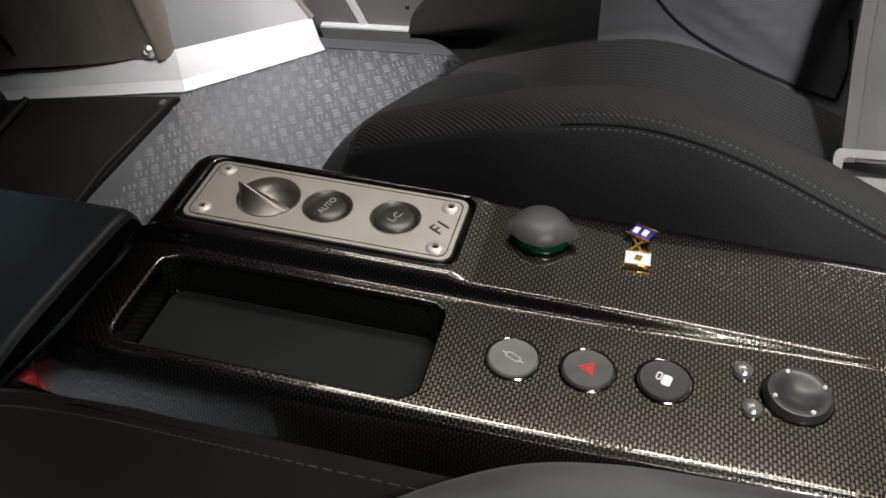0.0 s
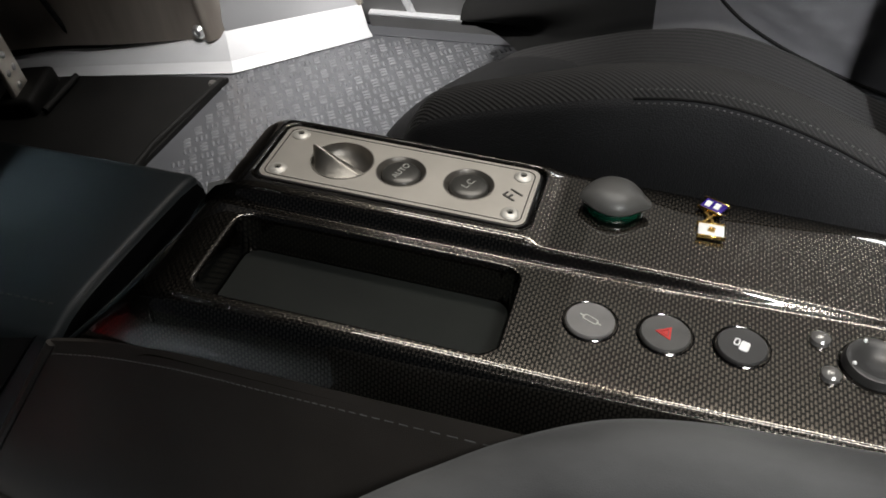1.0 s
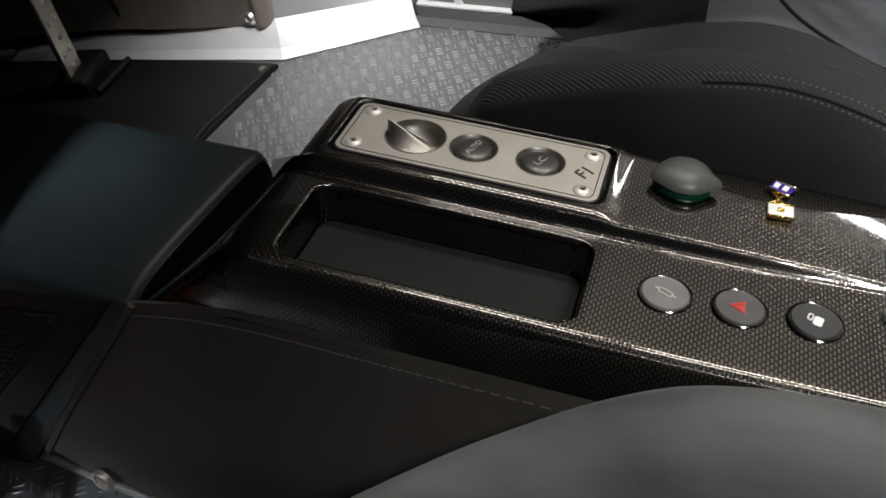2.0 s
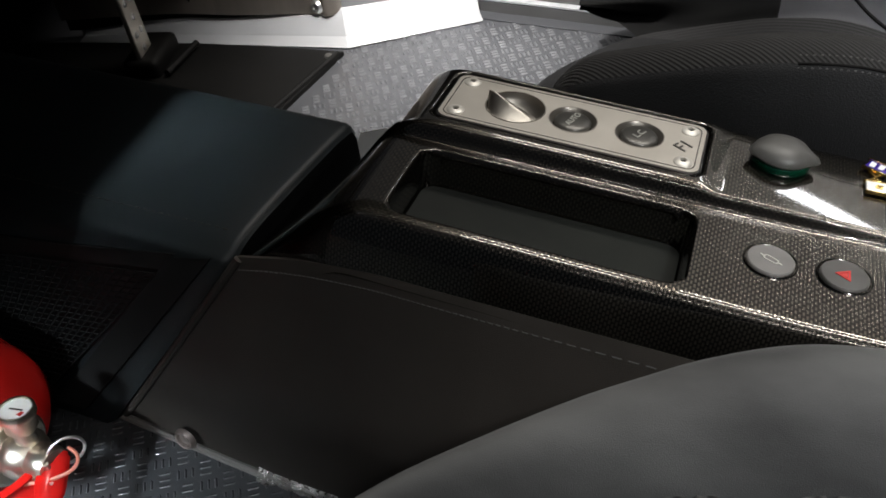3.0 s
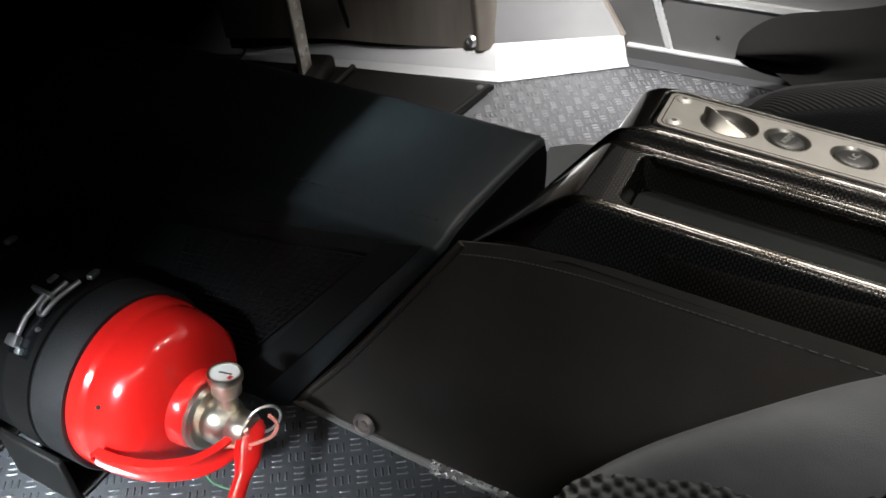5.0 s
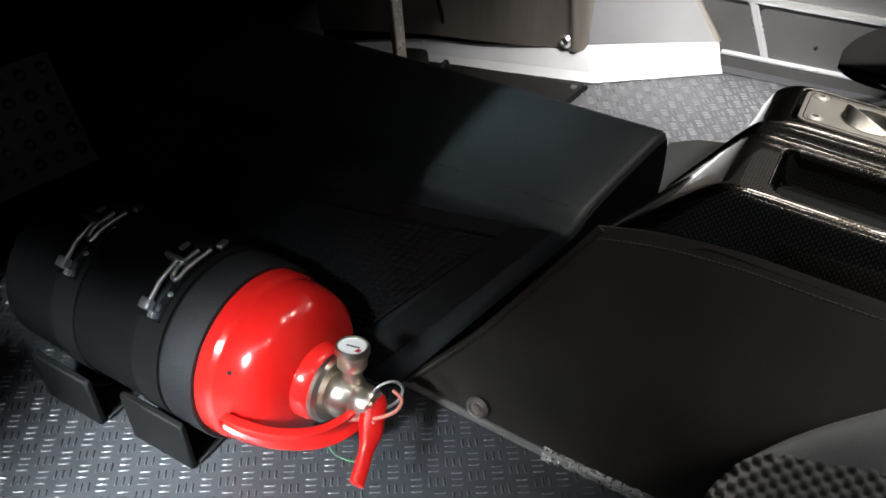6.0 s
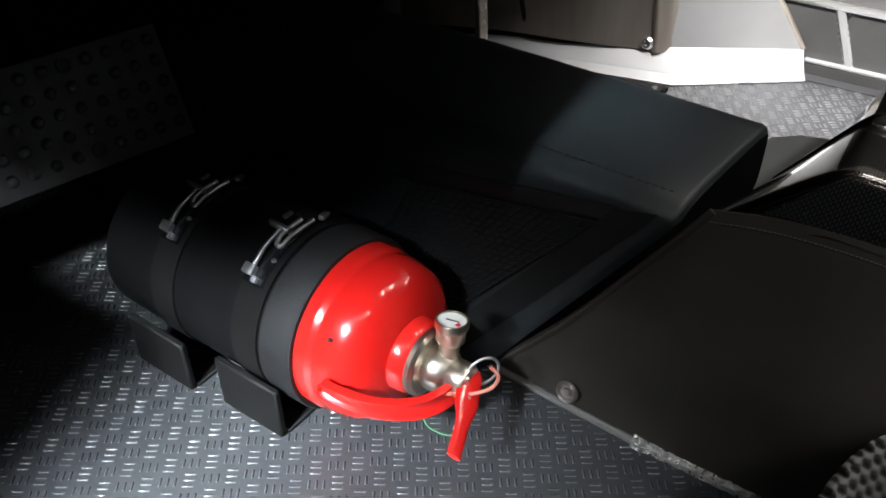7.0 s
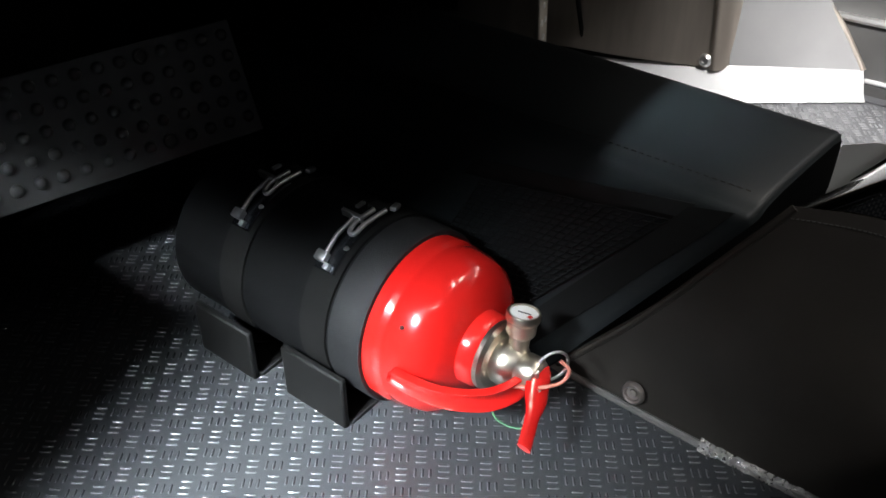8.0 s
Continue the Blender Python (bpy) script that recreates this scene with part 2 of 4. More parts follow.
HONEYCOMB = honeycomb("spacer_mesh", 0.0100)
BOLSTERCLOTH = ribbed("bolster_cord", 0.0026, (0.0165, 0.0162, 0.0160), (0.031, 0.0303, 0.0297))
RIBCLOTH = ribbed("ribbed_cushion_cloth", 0.0046, (0.0115, 0.0114, 0.0116), (0.0235, 0.0233, 0.0236), 1)
# Black cloth of strap and seams; on the bolster nose it stands in for shade.
NOSECLOTH = surface("black_cloth_and_shade", (0.008, 0.008, 0.008), (0.013, 0.0128, 0.0125), 0.85, 0, 10, 900, 0.4, 0.0005, spec=0.06)


# ---- mesh helpers ----
def mesh_of(name, bm, material, smooth=True, angle=40):
    me = bpy.data.meshes.new(name)
    bmesh.ops.recalc_face_normals(bm, faces=bm.faces)
    bm.to_mesh(me)
    bm.free()
    if smooth:
        me.shade_smooth()
        me.set_sharp_from_angle(angle=radians(angle))
    me.materials.append(material)
    return me


def part(name, bm, material, parent, label="", m=None, angle=40):
    ob = new(name, mesh_of(name, bm, material, True, angle))
    ob.parent = parent
    if m is not None:
        ob.matrix_basis = m
    if label:
        ob["label"] = label
    return ob


def thing(name, label, category, m=None, group="", kind=""):
    ob = new(name)
    ob.empty_display_size = 0.02
    if m is not None:
        ob.matrix_basis = m
    return tagged(ob, label, category, group, kind)


def box(lo, hi, bevel=0.0, seg=2, bm=None):
    one = bmesh.new()
    bmesh.ops.create_cube(one, size=1)
    s = [hi[i] - lo[i] for i in range(3)]
    bmesh.ops.scale(one, vec=s, verts=one.verts)
    bmesh.ops.translate(one, vec=[(hi[i] + lo[i]) / 2 for i in range(3)], verts=one.verts)
    if bevel:
        bmesh.ops.bevel(one, geom=one.edges[:], offset=bevel, segments=seg, affect="EDGES", profile=0.6)
    return joined(bm, one) if bm is not None else one


def joined(bm, other):
    me = bpy.data.meshes.new("t")
    other.to_mesh(me)
    other.free()
    bm.from_mesh(me)
    bpy.data.meshes.remove(me)
    return bm


def lathe(profile, seg=48, m=None):
    """Turns (radius, height) pairs round z."""
    bm = bmesh.new()
    rings = []
    for r, z in profile:
        if r < 1e-6:
            rings.append([bm.verts.new((0, 0, z))])
        else:
            rings.append([bm.verts.new((r * math.cos(2 * math.pi * i / seg), r * math.sin(2 * math.pi * i / seg), z)) for i in range(seg)])
    for a, b in zip(rings, rings[1:]):
        for i in range(seg):
            j = (i + 1) % seg
            if len(a) == 1 and len(b) == 1:
                continue
            if len(a) == 1:
                bm.faces.new((a[0], b[i], b[j]))
            elif len(b) == 1:
                bm.faces.new((a[i], a[j], b[0]))
            else:
                bm.faces.new((a[i], a[j], b[j], b[i]))
    if m is not None:
        bmesh.ops.transform(bm, matrix=m, verts=bm.verts)
    return bm


def tube(points, r, seg=10, closed=False, flat=1.0):
    """A rod along points; flat squeezes it across."""
    bm = bmesh.new()
    pts = [Vector(p) for p in points]
    n = len(pts)
    rings = []
    up = None
    for i, p in enumerate(pts):
        a = pts[(i - 1) % n] if closed or i else p
        b = pts[(i + 1) % n] if closed or i < n - 1 else p
        d = (b - a).normalized()
        if up is None:
            up = d.orthogonal().normalized()
        up = (up - d * up.dot(d)).normalized()
        side = d.cross(up)
        rr = r[i] if isinstance(r, (list, tuple)) else r
        rings.append([bm.verts.new(p + up * (rr * math.cos(2 * math.pi * k / seg)) + side * (rr * flat * math.sin(2 * math.pi * k / seg))) for k in range(seg)])
    pairs = list(zip(rings, rings[1:])) + ([(rings[-1], rings[0])] if closed else [])
    for a, b in pairs:
        for k in range(seg):
            bm.faces.new((a[k], a[(k + 1) % seg], b[(k + 1) % seg], b[k]))
    if not closed:
        bm.faces.new(rings[0][::-1])
        bm.faces.new(rings[-1])
    return bm


def spline(points, steps=8):
    """A smooth line through points."""
    pts = [Vector(p) for p in points]
    out = []
    for i in range(len(pts) - 1):
        p0, p1, p2, p3 = pts[max(i - 1, 0)], pts[i], pts[i + 1], pts[min(i + 2, len(pts) - 1)]
        for k in range(steps):
            t = k / steps
            out.append(0.5 * ((2 * p1) + (p2 - p0) * t + (2 * p0 - 5 * p1 + 4 * p2 - p3) * t * t + (3 * p1 - p0 - 3 * p2 + p3) * t ** 3))
    return out + [pts[-1]]


def loft(lines, thick=0.0):
    """A sheet through lines of points that all have the same count; thick gives it depth behind."""
    bm = bmesh.new()
    grid = [[bm.verts.new(p) for p in ln] for ln in lines]
    for a, b in zip(grid, grid[1:]):
        for i in range(len(a) - 1):
            bm.faces.new((a[i], a[i + 1], b[i + 1], b[i]))
    if thick:
        bmesh.ops.recalc_face_normals(bm, faces=bm.faces)
        bmesh.ops.solidify(bm, geom=bm.faces[:], thickness=thick)
    return bm


def slab(outline, z0, z1, bevel=0.0, seg=2):
    """A plate with that outline in x and y, from z0 to z1."""
    bm = bmesh.new()
    f = bm.faces.new([bm.verts.new((x, y, z0)) for x, y in outline])
    r = bmesh.ops.extrude_face_region(bm, geom=[f])
    top = [v for v in r["geom"] if isinstance(v, bmesh.types.BMVert)]
    bmesh.ops.translate(bm, vec=(0, 0, z1 - z0), verts=top)
    if bevel:
        es = [e for e in bm.edges if all(v in top for v in e.verts)]
        bmesh.ops.bevel(bm, geom=es, offset=bevel, segments=seg, affect="EDGES", profile=0.6)
    return bm


def round_rect(x0, x1, y0, y1, r, n=6):
    out = []
    for cx, cy, a0 in ((x1 - r, y1 - r, 0), (x0 + r, y1 - r, 90), (x0 + r, y0 + r, 180), (x1 - r, y0 + r, 270)):
        for i in range(n + 1):
            a = radians(a0 + 90 * i / n)
            out.append((cx + r * math.cos(a), cy + r * math.sin(a)))
    return out


def ring_slab(outer, inner, z0, z1):
    """A plate with a hole: two outlines of the same count."""
    bm = bmesh.new()
    n = len(outer)
    loops = [[bm.verts.new((x, y, z)) for x, y in o] for o, z in ((outer, z0), (outer, z1), (inner, z1), (inner, z0))]
    for a, b in zip(loops, loops[1:] + loops[:1]):
        for i in range(n):
            bm.faces.new((a[i], a[(i + 1) % n], b[(i + 1) % n], b[i]))
    return bm


def text_mesh(body, size, depth):
    cu = bpy.data.curves.new("t", "FONT")
    cu.body, cu.size, cu.extrude, cu.align_x, cu.align_y = body, size, depth, "CENTER", "CENTER"
    ob = bpy.data.objects.new("t", cu)
    scene.collection.objects.link(ob)
    me = bpy.data.meshes.new_from_object(ob.evaluated_get(bpy.context.evaluated_depsgraph_get()))
    bpy.data.objects.remove(ob)
    bm = bmesh.new()
    bm.from_mesh(me)
    bpy.data.meshes.remove(me)
    return bm


def soft(x, s):
    """A ramp with a rounded start."""
    x = x / s
    return s * (x if x > 30 else math.log1p(math.exp(x)))


def sstep(a, b, x):
    t = min(max((x - a) / (b - a), 0), 1)
    return t * t * (3 - 2 * t)


def dense(lo, hi, step, marks, fine, reach):
    """Places from lo to hi, closer together near the marks."""
    out, x = [], lo
    while x < hi:
        out.append(x)
        x += fine if any(abs(x - k) < reach for k in marks) else step
    return out + [hi]


# ---- the large structure ----
FLOOR_Y = 0.452
def setting(name, bm, material, label, category, angle=40):
    ob = new(name, mesh_of(name, bm, material, True, angle))
    return tagged(ob, label, category, "", "structure")


floor_near = setting("floor", box((-0.95, -1.3, -0.03), (1.1, -0.05, 0.0)), TREADPLATE, "dark grey footwell floor with raised tread bars", "floor")
# Added blocker: its shadow ends the lit patch on the near floor.
setting("side_light_block", box((-0.95, -0.78, -0.03), (-0.42, -0.75, 0.46)), DARK, "black panel added beside the footwell to cut the lamp light", "wall")
floor_far = setting("floor_far", box((-0.95, -0.05, -0.03), (1.1, FLOOR_Y, 0.0)), TREADFAR, "pale grey footwell floor with tread pattern", "floor")
setting("wall_front", box((-1.0, -0.75, -0.03), (-0.95, 0.8, 0.9)), DARK, "black bulkhead lining under the dashboard", "wall")
setting("wall_rear", box((1.1, -1.3, -0.03), (1.15, 0.8, 0.9)), DARK, "black bulkhead lining behind the seats", "wall")
# Dashboard is out of view; its outline is cut to shade box and footwells.
setting("dashboard", slab([(-0.95, -0.75), (-0.34, -0.75), (-0.30, -0.62), (-0.17, -0.36), (-0.122, -0.28), (-0.128, -0.10), (-0.05, -0.06), (-0.04, 0.25), (-0.30, 0.33), (-0.44, 0.40), (-0.50, 0.62), (-0.95, 0.62)], 0.5, 0.9), DARK, "black dashboard slab out of view over the footwells", "dashboard")


# Unseen block added to keep the rear light off the tunnel box front.
setting("knee_light_block", slab([(-0.95, 0.06), (-0.37, 0.06), (-0.37, 0.22), (-0.44, 0.36), (-0.50, 0.53), (-0.95, 0.53)], 0.27, 0.497), DARK, "unseen black block under the dashboard that shades the box", "dashboard")


# tread bars: groups of three short ridges in a chequer, neighbours turned across each other
TREAD_O, TREAD_A = (-0.26788, -0.31190), (0.02082, -0.00243)


def tread_bars(name, x0, x1, y0, y1, wide, parent, material, shift=(0, 0)):
    bm = bmesh.new()
    ax, ay = TREAD_A
    hx, hy = (ax - ay) / 2, (ay + ax) / 2
    n = int(max(x1 - x0, y1 - y0) / 0.0145) + 30
    rim = ((-0.8, -1), (0.8, -1), (1, 0), (0.8, 1), (-0.8, 1), (-1, 0))
    for i in range(-n, n):
        for j in range(-n, n):
            px = TREAD_O[0] + shift[0] + i * hx - j * hy
            py = TREAD_O[1] + shift[1] + i * hy + j * hx
            if not (x0 < px < x1 and y0 < py < y1):
                continue
            d = radians(32) + (math.pi / 2 if (i + j) % 2 else 0)
            ux, uy = math.cos(d), math.sin(d)
            for k in (-1, 0, 1):
                qx, qy = px - uy * k * 0.0052, py + ux * k * 0.0052
                l, w = 0.0042, wide
                loops = [[bm.verts.new((qx + ux * l * s * f - uy * w * c * g, qy + uy * l * s * f + ux * w * c * g, h)) for s, c in rim] for f, g, h in ((1, 1, 0.0), (0.93, 0.60, 0.48 * wide), (0.78, 0.14, 0.74 * wide))]
                bm.faces.new(loops[2])
                for a, b in zip(loops, loops[1:]):
                    for e in range(6):
                        bm.faces.new((a[e], a[(e + 1) % 6], b[(e + 1) % 6], b[e]))
    ob = part(name, bm, material, parent, "", None, 35)
    ob["kind"] = "stuff"
    return ob


# ---- console between the seats ----
CONSOLE = Matrix(((0.996, -0.0113, 0.0881, 0), (0, 0.9918, 0.1276, 0), (-0.0888, -0.1271, 0.9879, 0.2229), (0, 0, 0, 1))).normalized()
console = thing("centre_console", "glossy woven carbon fibre centre console with a storage tray", "console", CONSOLE)


def console_top(u, v):
    """Height of the shell over its own plane."""
    rise = 0.0042 * sstep(0.19, 0.36, u)
    n = -0.008 + rise + (0.0075 - rise - 0.0018 * sstep(0.22, 0.42, u)) * sstep(-0.0625, -0.0560, v)
    pod = sstep(-0.060, -0.052, v) * (1 - sstep(0.150, 0.166, u))
    n += 0.0025 * pod
    qx, qy = abs(u - 0.070) - (0.0825 - 0.009), abs(v + 0.0185) - (0.030 - 0.009)
    d = math.hypot(max(qx, 0), max(qy, 0)) + min(max(qx, qy), 0) - 0.009
    n -= 0.0055 * sstep(0.001, -0.0012, d) + 0.010 * sstep(-0.003, -0.006, d)
    # storage tray
    qx, qy = abs(u - 0.0735) - (0.0815 - 0.012), abs(v + 0.1015) - (0.0325 - 0.012)
    d = math.hypot(max(qx, 0), max(qy, 0)) + min(max(qx, qy), 0) - 0.012
    n -= 0.026 * sstep(0.0008, -0.0030, d)
    # nose, near side and far side roll over
    start = -0.034 + 0.012 * pod
    n -= 1.05 * soft(start - u, 0.005)
    n -= 7.0 * min(soft(-0.1455 - v, 0.0019), 0.0055)
    n -= 3.0 * min(soft(v - 0.0200, 0.0022), 0.03)
    return n


us = dense(-0.094, 0.62, 0.006, (-0.03, -0.012, -0.007, 0.153, 0.158), 0.0011, 0.010)
vs = dense(-0.1528, 0.045, 0.0035, (-0.147, -0.151, -0.134, -0.069, -0.06, -0.055, -0.046, 0.010, 0.022), 0.0008, 0.005)
def nose_in(u, v):
    """The nose is cut back towards the driver's side."""
    return u if u > -0.03 else -0.03 + (u + 0.03) * (1 - 0.6 * sstep(-0.15, 0.02, v))


shell = part("shell", loft([[(nose_in(u, v), v, console_top(u, v)) for v in vs] for u in us]), CARBON, console, angle=180)
part("tray_mat", slab(round_rect(-0.0045, 0.1515, -0.1305, -0.0725, 0.009), -0.0345, -0.0315, 0.0008), TRAYMAT, console, "dark green-grey rubber tray liner")

# shift plate with selector and two push buttons
def circle(x, y, r, n=48):
    return [(x + r * math.cos(2 * math.pi * k / n), y + r * math.sin(2 * math.pi * k / n)) for k in range(n)]


def pierced(outer, holes, z0, z1):
    """A plate with round openings through it."""
    bm = bmesh.new()
    for ln in (outer, *holes):
        vs_ = [bm.verts.new((x, y, z1)) for x, y in ln]
        for k in range(len(vs_)):
            bm.edges.new((vs_[k], vs_[(k + 1) % len(vs_)]))
    bmesh.ops.triangle_fill(bm, use_beauty=True, use_dissolve=False, edges=bm.edges[:])
    rim = [e for e in bm.edges if len(e.link_faces) == 1]
    r = bmesh.ops.extrude_edge_only(bm, edges=rim)
    bmesh.ops.translate(bm, vec=(0, 0, z0 - z1), verts=[v for v in r["geom"] if isinstance(v, bmesh.types.BMVert)])
    return bm


plate = part("shift_plate", pierced(round_rect(-0.0095, 0.1495, -0.0455, 0.0085, 0.0065), [circle(0.0335, -0.0175, 0.0186), circle(0.0703, -0.0175, 0.0146), circle(0.1113, -0.0170, 0.0146)], -0.004, 0.0016), STEEL, console, "bead-blasted aluminium shift plate", None, 30)
part("plate_groove", ring_slab(round_rect(-0.0070, 0.1470, -0.0432, 0.0062, 0.0055), round_rect(-0.0064, 0.1464, -0.0426, 0.0056, 0.005), 0.0014, 0.00175), LACQUER, plate)
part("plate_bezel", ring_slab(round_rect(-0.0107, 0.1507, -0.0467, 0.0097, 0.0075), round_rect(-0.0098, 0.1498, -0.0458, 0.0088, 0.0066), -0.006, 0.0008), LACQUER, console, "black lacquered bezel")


def screw_at(x, y):
    s = part("screw", lathe([(0, -0.001), (0.0056, -0.001), (0.0056, 0.0003), (0.0050, 0.0009), (0.0030, 0.0016), (0.0021, 0.0017), (0.0018, 0.0004), (0, 0.0002)], 28), SCREW, plate, "aluminium socket screw", pose(x, y, 0.0016))
    part("socket", lathe([(0, 0.0006), (0.0018, 0.0006), (0.0018, 0.0002), (0, 0.0002)], 6), LACQUER, s)


for sx, sy in ((0.0, 0.0), (0.0005, -0.0365), (0.140, -0.0005), (0.140, -0.0365)):
    screw_at(sx, sy)


def push_button(x, y, word):
    part("button_well", lathe([(0.0150, 0.0016), (0.0150, 0.0019), (0.0145, 0.0019), (0.0136, 0.0008), (0.0122, -0.0012), (0.0119, -0.003)], 56), WELL, plate, "", pose(x, y, 0.0))
    cap = part("push_button", lathe([(0.0116, -0.004), (0.0116, 0.0000), (0.0110, 0.0009), (0.0098, 0.0015), (0.006, 0.0021), (0, 0.0023)], 48), CAPGREY, plate, "dark grey domed push button", pose(x, y, 0.0))
    part("lettering", text_mesh(word, 0.0062 if "." in word else 0.0056, 0.00015), GREYLETTER, plate, "pale grey letters", pose(x, y, 0.0024, 0, 0, 66 if "." in word else 74))
    return cap


WELL = surface("machined_well", (0.30, 0.28, 0.25), (0.38, 0.355, 0.315), 0.34, 0.85, 30, 1200, 0.08, 0.0001, rough_var=0.1)
CAPGREY = surface("button_grey", (0.075, 0.072, 0.066), (0.105, 0.101, 0.093), 0.33, 0.55, 60, 1500, 0.12, 0.0002)
GREYLETTER = surface("grey_print", (0.42, 0.42, 0.38), (0.52, 0.52, 0.47), 0.5, 0, 50, 900, 0.02)
push_button(0.0703, -0.0175, "AUTO")
push_button(0.1113, -0.0170, "L.C.")
part("model_mark", text_mesh("F1", 0.0118, 0.0003), CAPGREY, plate, "raised slanted letters", pose(0.1385, -0.0190, 0.0018, 0, 0, 70) @ Matrix(((1, 0.35, 0, 0), (0, 1, 0, 0), (0, 0, 1, 0), (0, 0, 0, 1))))

# selector: a round bowl, half filled by a wedge that rises to a thumb fin
part("selector_cup", lathe([(0.0192, 0.0016), (0.0190, 0.0020), (0.0184, 0.0019), (0.0176, -0.001), (0.0155, -0.0045), (0.011, -0.0070), (0.005, -0.0082), (0, -0.0084)], 56), DARKSTEEL, plate, "machined bowl", pose(0.0335, -0.0175, 0))
wedge = []
for k in range(33):
    s_ = -0.985 + 1.915 * k / 32
    chord = 0.0176 * math.sqrt(1 - s_ * s_)
    yy = 0.0176 * s_
    top = 0.0004 + 0.0098 * min(1.0, (s_ + 1.0) / 1.75)
    crest = max(-0.0058, -chord * 0.9)
    side = [(-chord, yy, -0.004), (-chord, yy, 0.0)]
    for f in (0.15, 0.3, 0.5, 0.7, 0.85):
        side.append((-chord * (1 - f) + crest * f, yy, top * f ** 1.25))
    wedge.append(side + [(crest - 0.0003, yy, top * 0.99), (crest + 0.0002, yy, top), (crest + 0.0014, yy, top * 0.91), (crest + 0.0030, yy, top * 0.76), (crest + 0.0042, yy, top * 0.60), (crest + 0.0050, yy, min(0.2 * top, top - 0.002)), (crest + 0.0064, yy, -0.0066)])
wedge.append([(x, y + 0.0006, min(z, 0.0) - 0.001) for x, y, z in wedge[-1]])
part("selector_lever", loft(wedge), DARKSTEEL, plate, "machined metal thumb lever", pose(0.0335, -0.0175, 0, 0, 0, 74), 28)


# dash-style round switches on the near deck
def deck_switch(x, y, material, name, label, icon):
    n = console_top(x, y)
    sw = part(name, lathe([(0.0124, -0.001), (0.0124, 0.0010), (0.0118, 0.0017), (0.0106, 0.0016), (0, 0.0013)], 48), material, console, label, pose(x, y, n))
    part("switch_ring", lathe([(0.0126, -0.0012), (0.0128, -0.0004), (0.0133, 0.0006), (0.0138, 0.0009), (0.0142, 0.0006), (0.0145, -0.001)], 48), RINGMETAL, sw)
    icon(sw)
    return sw


def car_icon(sw):
    bm = ring_slab(round_rect(-0.0042, 0.0042, -0.0020, 0.0020, 0.0014, 4), round_rect(-0.0035, 0.0035, -0.0013, 0.0013, 0.0009, 4), 0.0013, 0.0018)
    box((-0.0062, -0.0005, 0.0013), (-0.0042, 0.0005, 0.0018), 0, 1, bm)
    box((0.0042, -0.0005, 0.0013), (0.0062, 0.0005, 0.0018), 0, 1, bm)
    part("symbol", bm, GREYLETTER, sw, "pale line symbol", pose(0, 0, 0, 0, 0, -25))


def hazard_icon(sw):
    tri = lambda r: [(r * math.cos(radians(a)), r * math.sin(radians(a))) for a in (180, 300, 60)]
    part("symbol", ring_slab(tri(0.0052), tri(0.0030), 0.0013, 0.0018), REDPRINT, sw, "red warning triangle", pose(0, 0, 0, 0, 0, 0))
    part("symbol_core", slab(tri(0.0024), 0.0013, 0.00175), REDPRINT, sw)


def lock_icon(sw):
    bm = slab(round_rect(-0.0012, 0.0034, -0.0036, 0.0030, 0.0012, 3), 0.0012, 0.0018)
    joined(bm, ring_slab(round_rect(-0.0044, -0.0016, -0.0016, 0.0034, 0.0012, 3), round_rect(-0.0038, -0.0022, -0.0010, 0.0028, 0.0007, 3), 0.0012, 0.0018))
    part("symbol", bm, WHITE, sw, "white door symbol", pose(0, 0, 0, 0, 0, -15))


RINGMETAL = surface("dark_gloss_ring", (0.16, 0.152, 0.145), (0.24, 0.228, 0.218), 0.12, 1.0, 60, 900, 0.05)
GREYBTN = surface("grey_button", (0.14, 0.135, 0.128), (0.19, 0.183, 0.175), 0.5, 0, 60, 1500, 0.12, 0.0002)
MIDBTN = surface("mid_grey_button", (0.055, 0.053, 0.05), (0.085, 0.082, 0.078), 0.42, 0, 60, 1500, 0.12, 0.0002)
deck_switch(0.1957, -0.0965, GREYBTN, "round_switch", "mid grey round switch with a white symbol", car_icon)
deck_switch(0.2328, -0.0950, MIDBTN, "hazard_switch", "grey round switch with a red triangle", hazard_icon)
deck_switch(0.2695, -0.0935, PLASTIC, "lock_switch", "black round switch with a white symbol", lock_icon)

PIPGREY = surface("satin_grey_button", (0.20, 0.192, 0.18), (0.27, 0.26, 0.245), 0.22, 0.5, 60, 900, 0.03, coat=0.4)
SATIN = surface("satin_black_plastic", (0.035, 0.034, 0.033), (0.052, 0.051, 0.049), 0.3, 0.2, 60, 1500, 0.06, 0.0002)

# mirror control: a domed joystick with four marks, two pips beside it
nj = console_top(0.3310, -0.0895)
stick = part("mirror_joystick", lathe([(0.0158, -0.001), (0.0158, 0.0020), (0.0146, 0.0048), (0.0126, 0.0052), (0.0095, 0.0036), (0.004, 0.0022), (0, 0.0020)], 48), SATIN, console, "black dished joystick button", pose(0.3310, -0.0895, nj))
part("switch_ring", lathe([(0.0160, -0.001), (0.0162, 0.0008), (0.0168, 0.0010), (0.0176, -0.001)], 48), RINGMETAL, stick)
for k in range(4):
    a = radians(25 + 90 * k)
    part("pip_mark", lathe([(0, 0.0011), (0.0007, 0.0009), (0.0012, 0.0)], 12), WHITE, stick, "", pose(0.0126 * math.cos(a), 0.0126 * math.sin(a), 0.0050))
for x, y in ((0.3060, -0.0785), (0.3100, -0.1015)):
    pip = part("pip_button", lathe([(0, 0.0045), (0.003, 0.0040), (0.0048, 0.0024), (0.0052, -0.001)], 32), PIPGREY, console, "small glossy grey button", pose(x, y, console_top(x, y)))

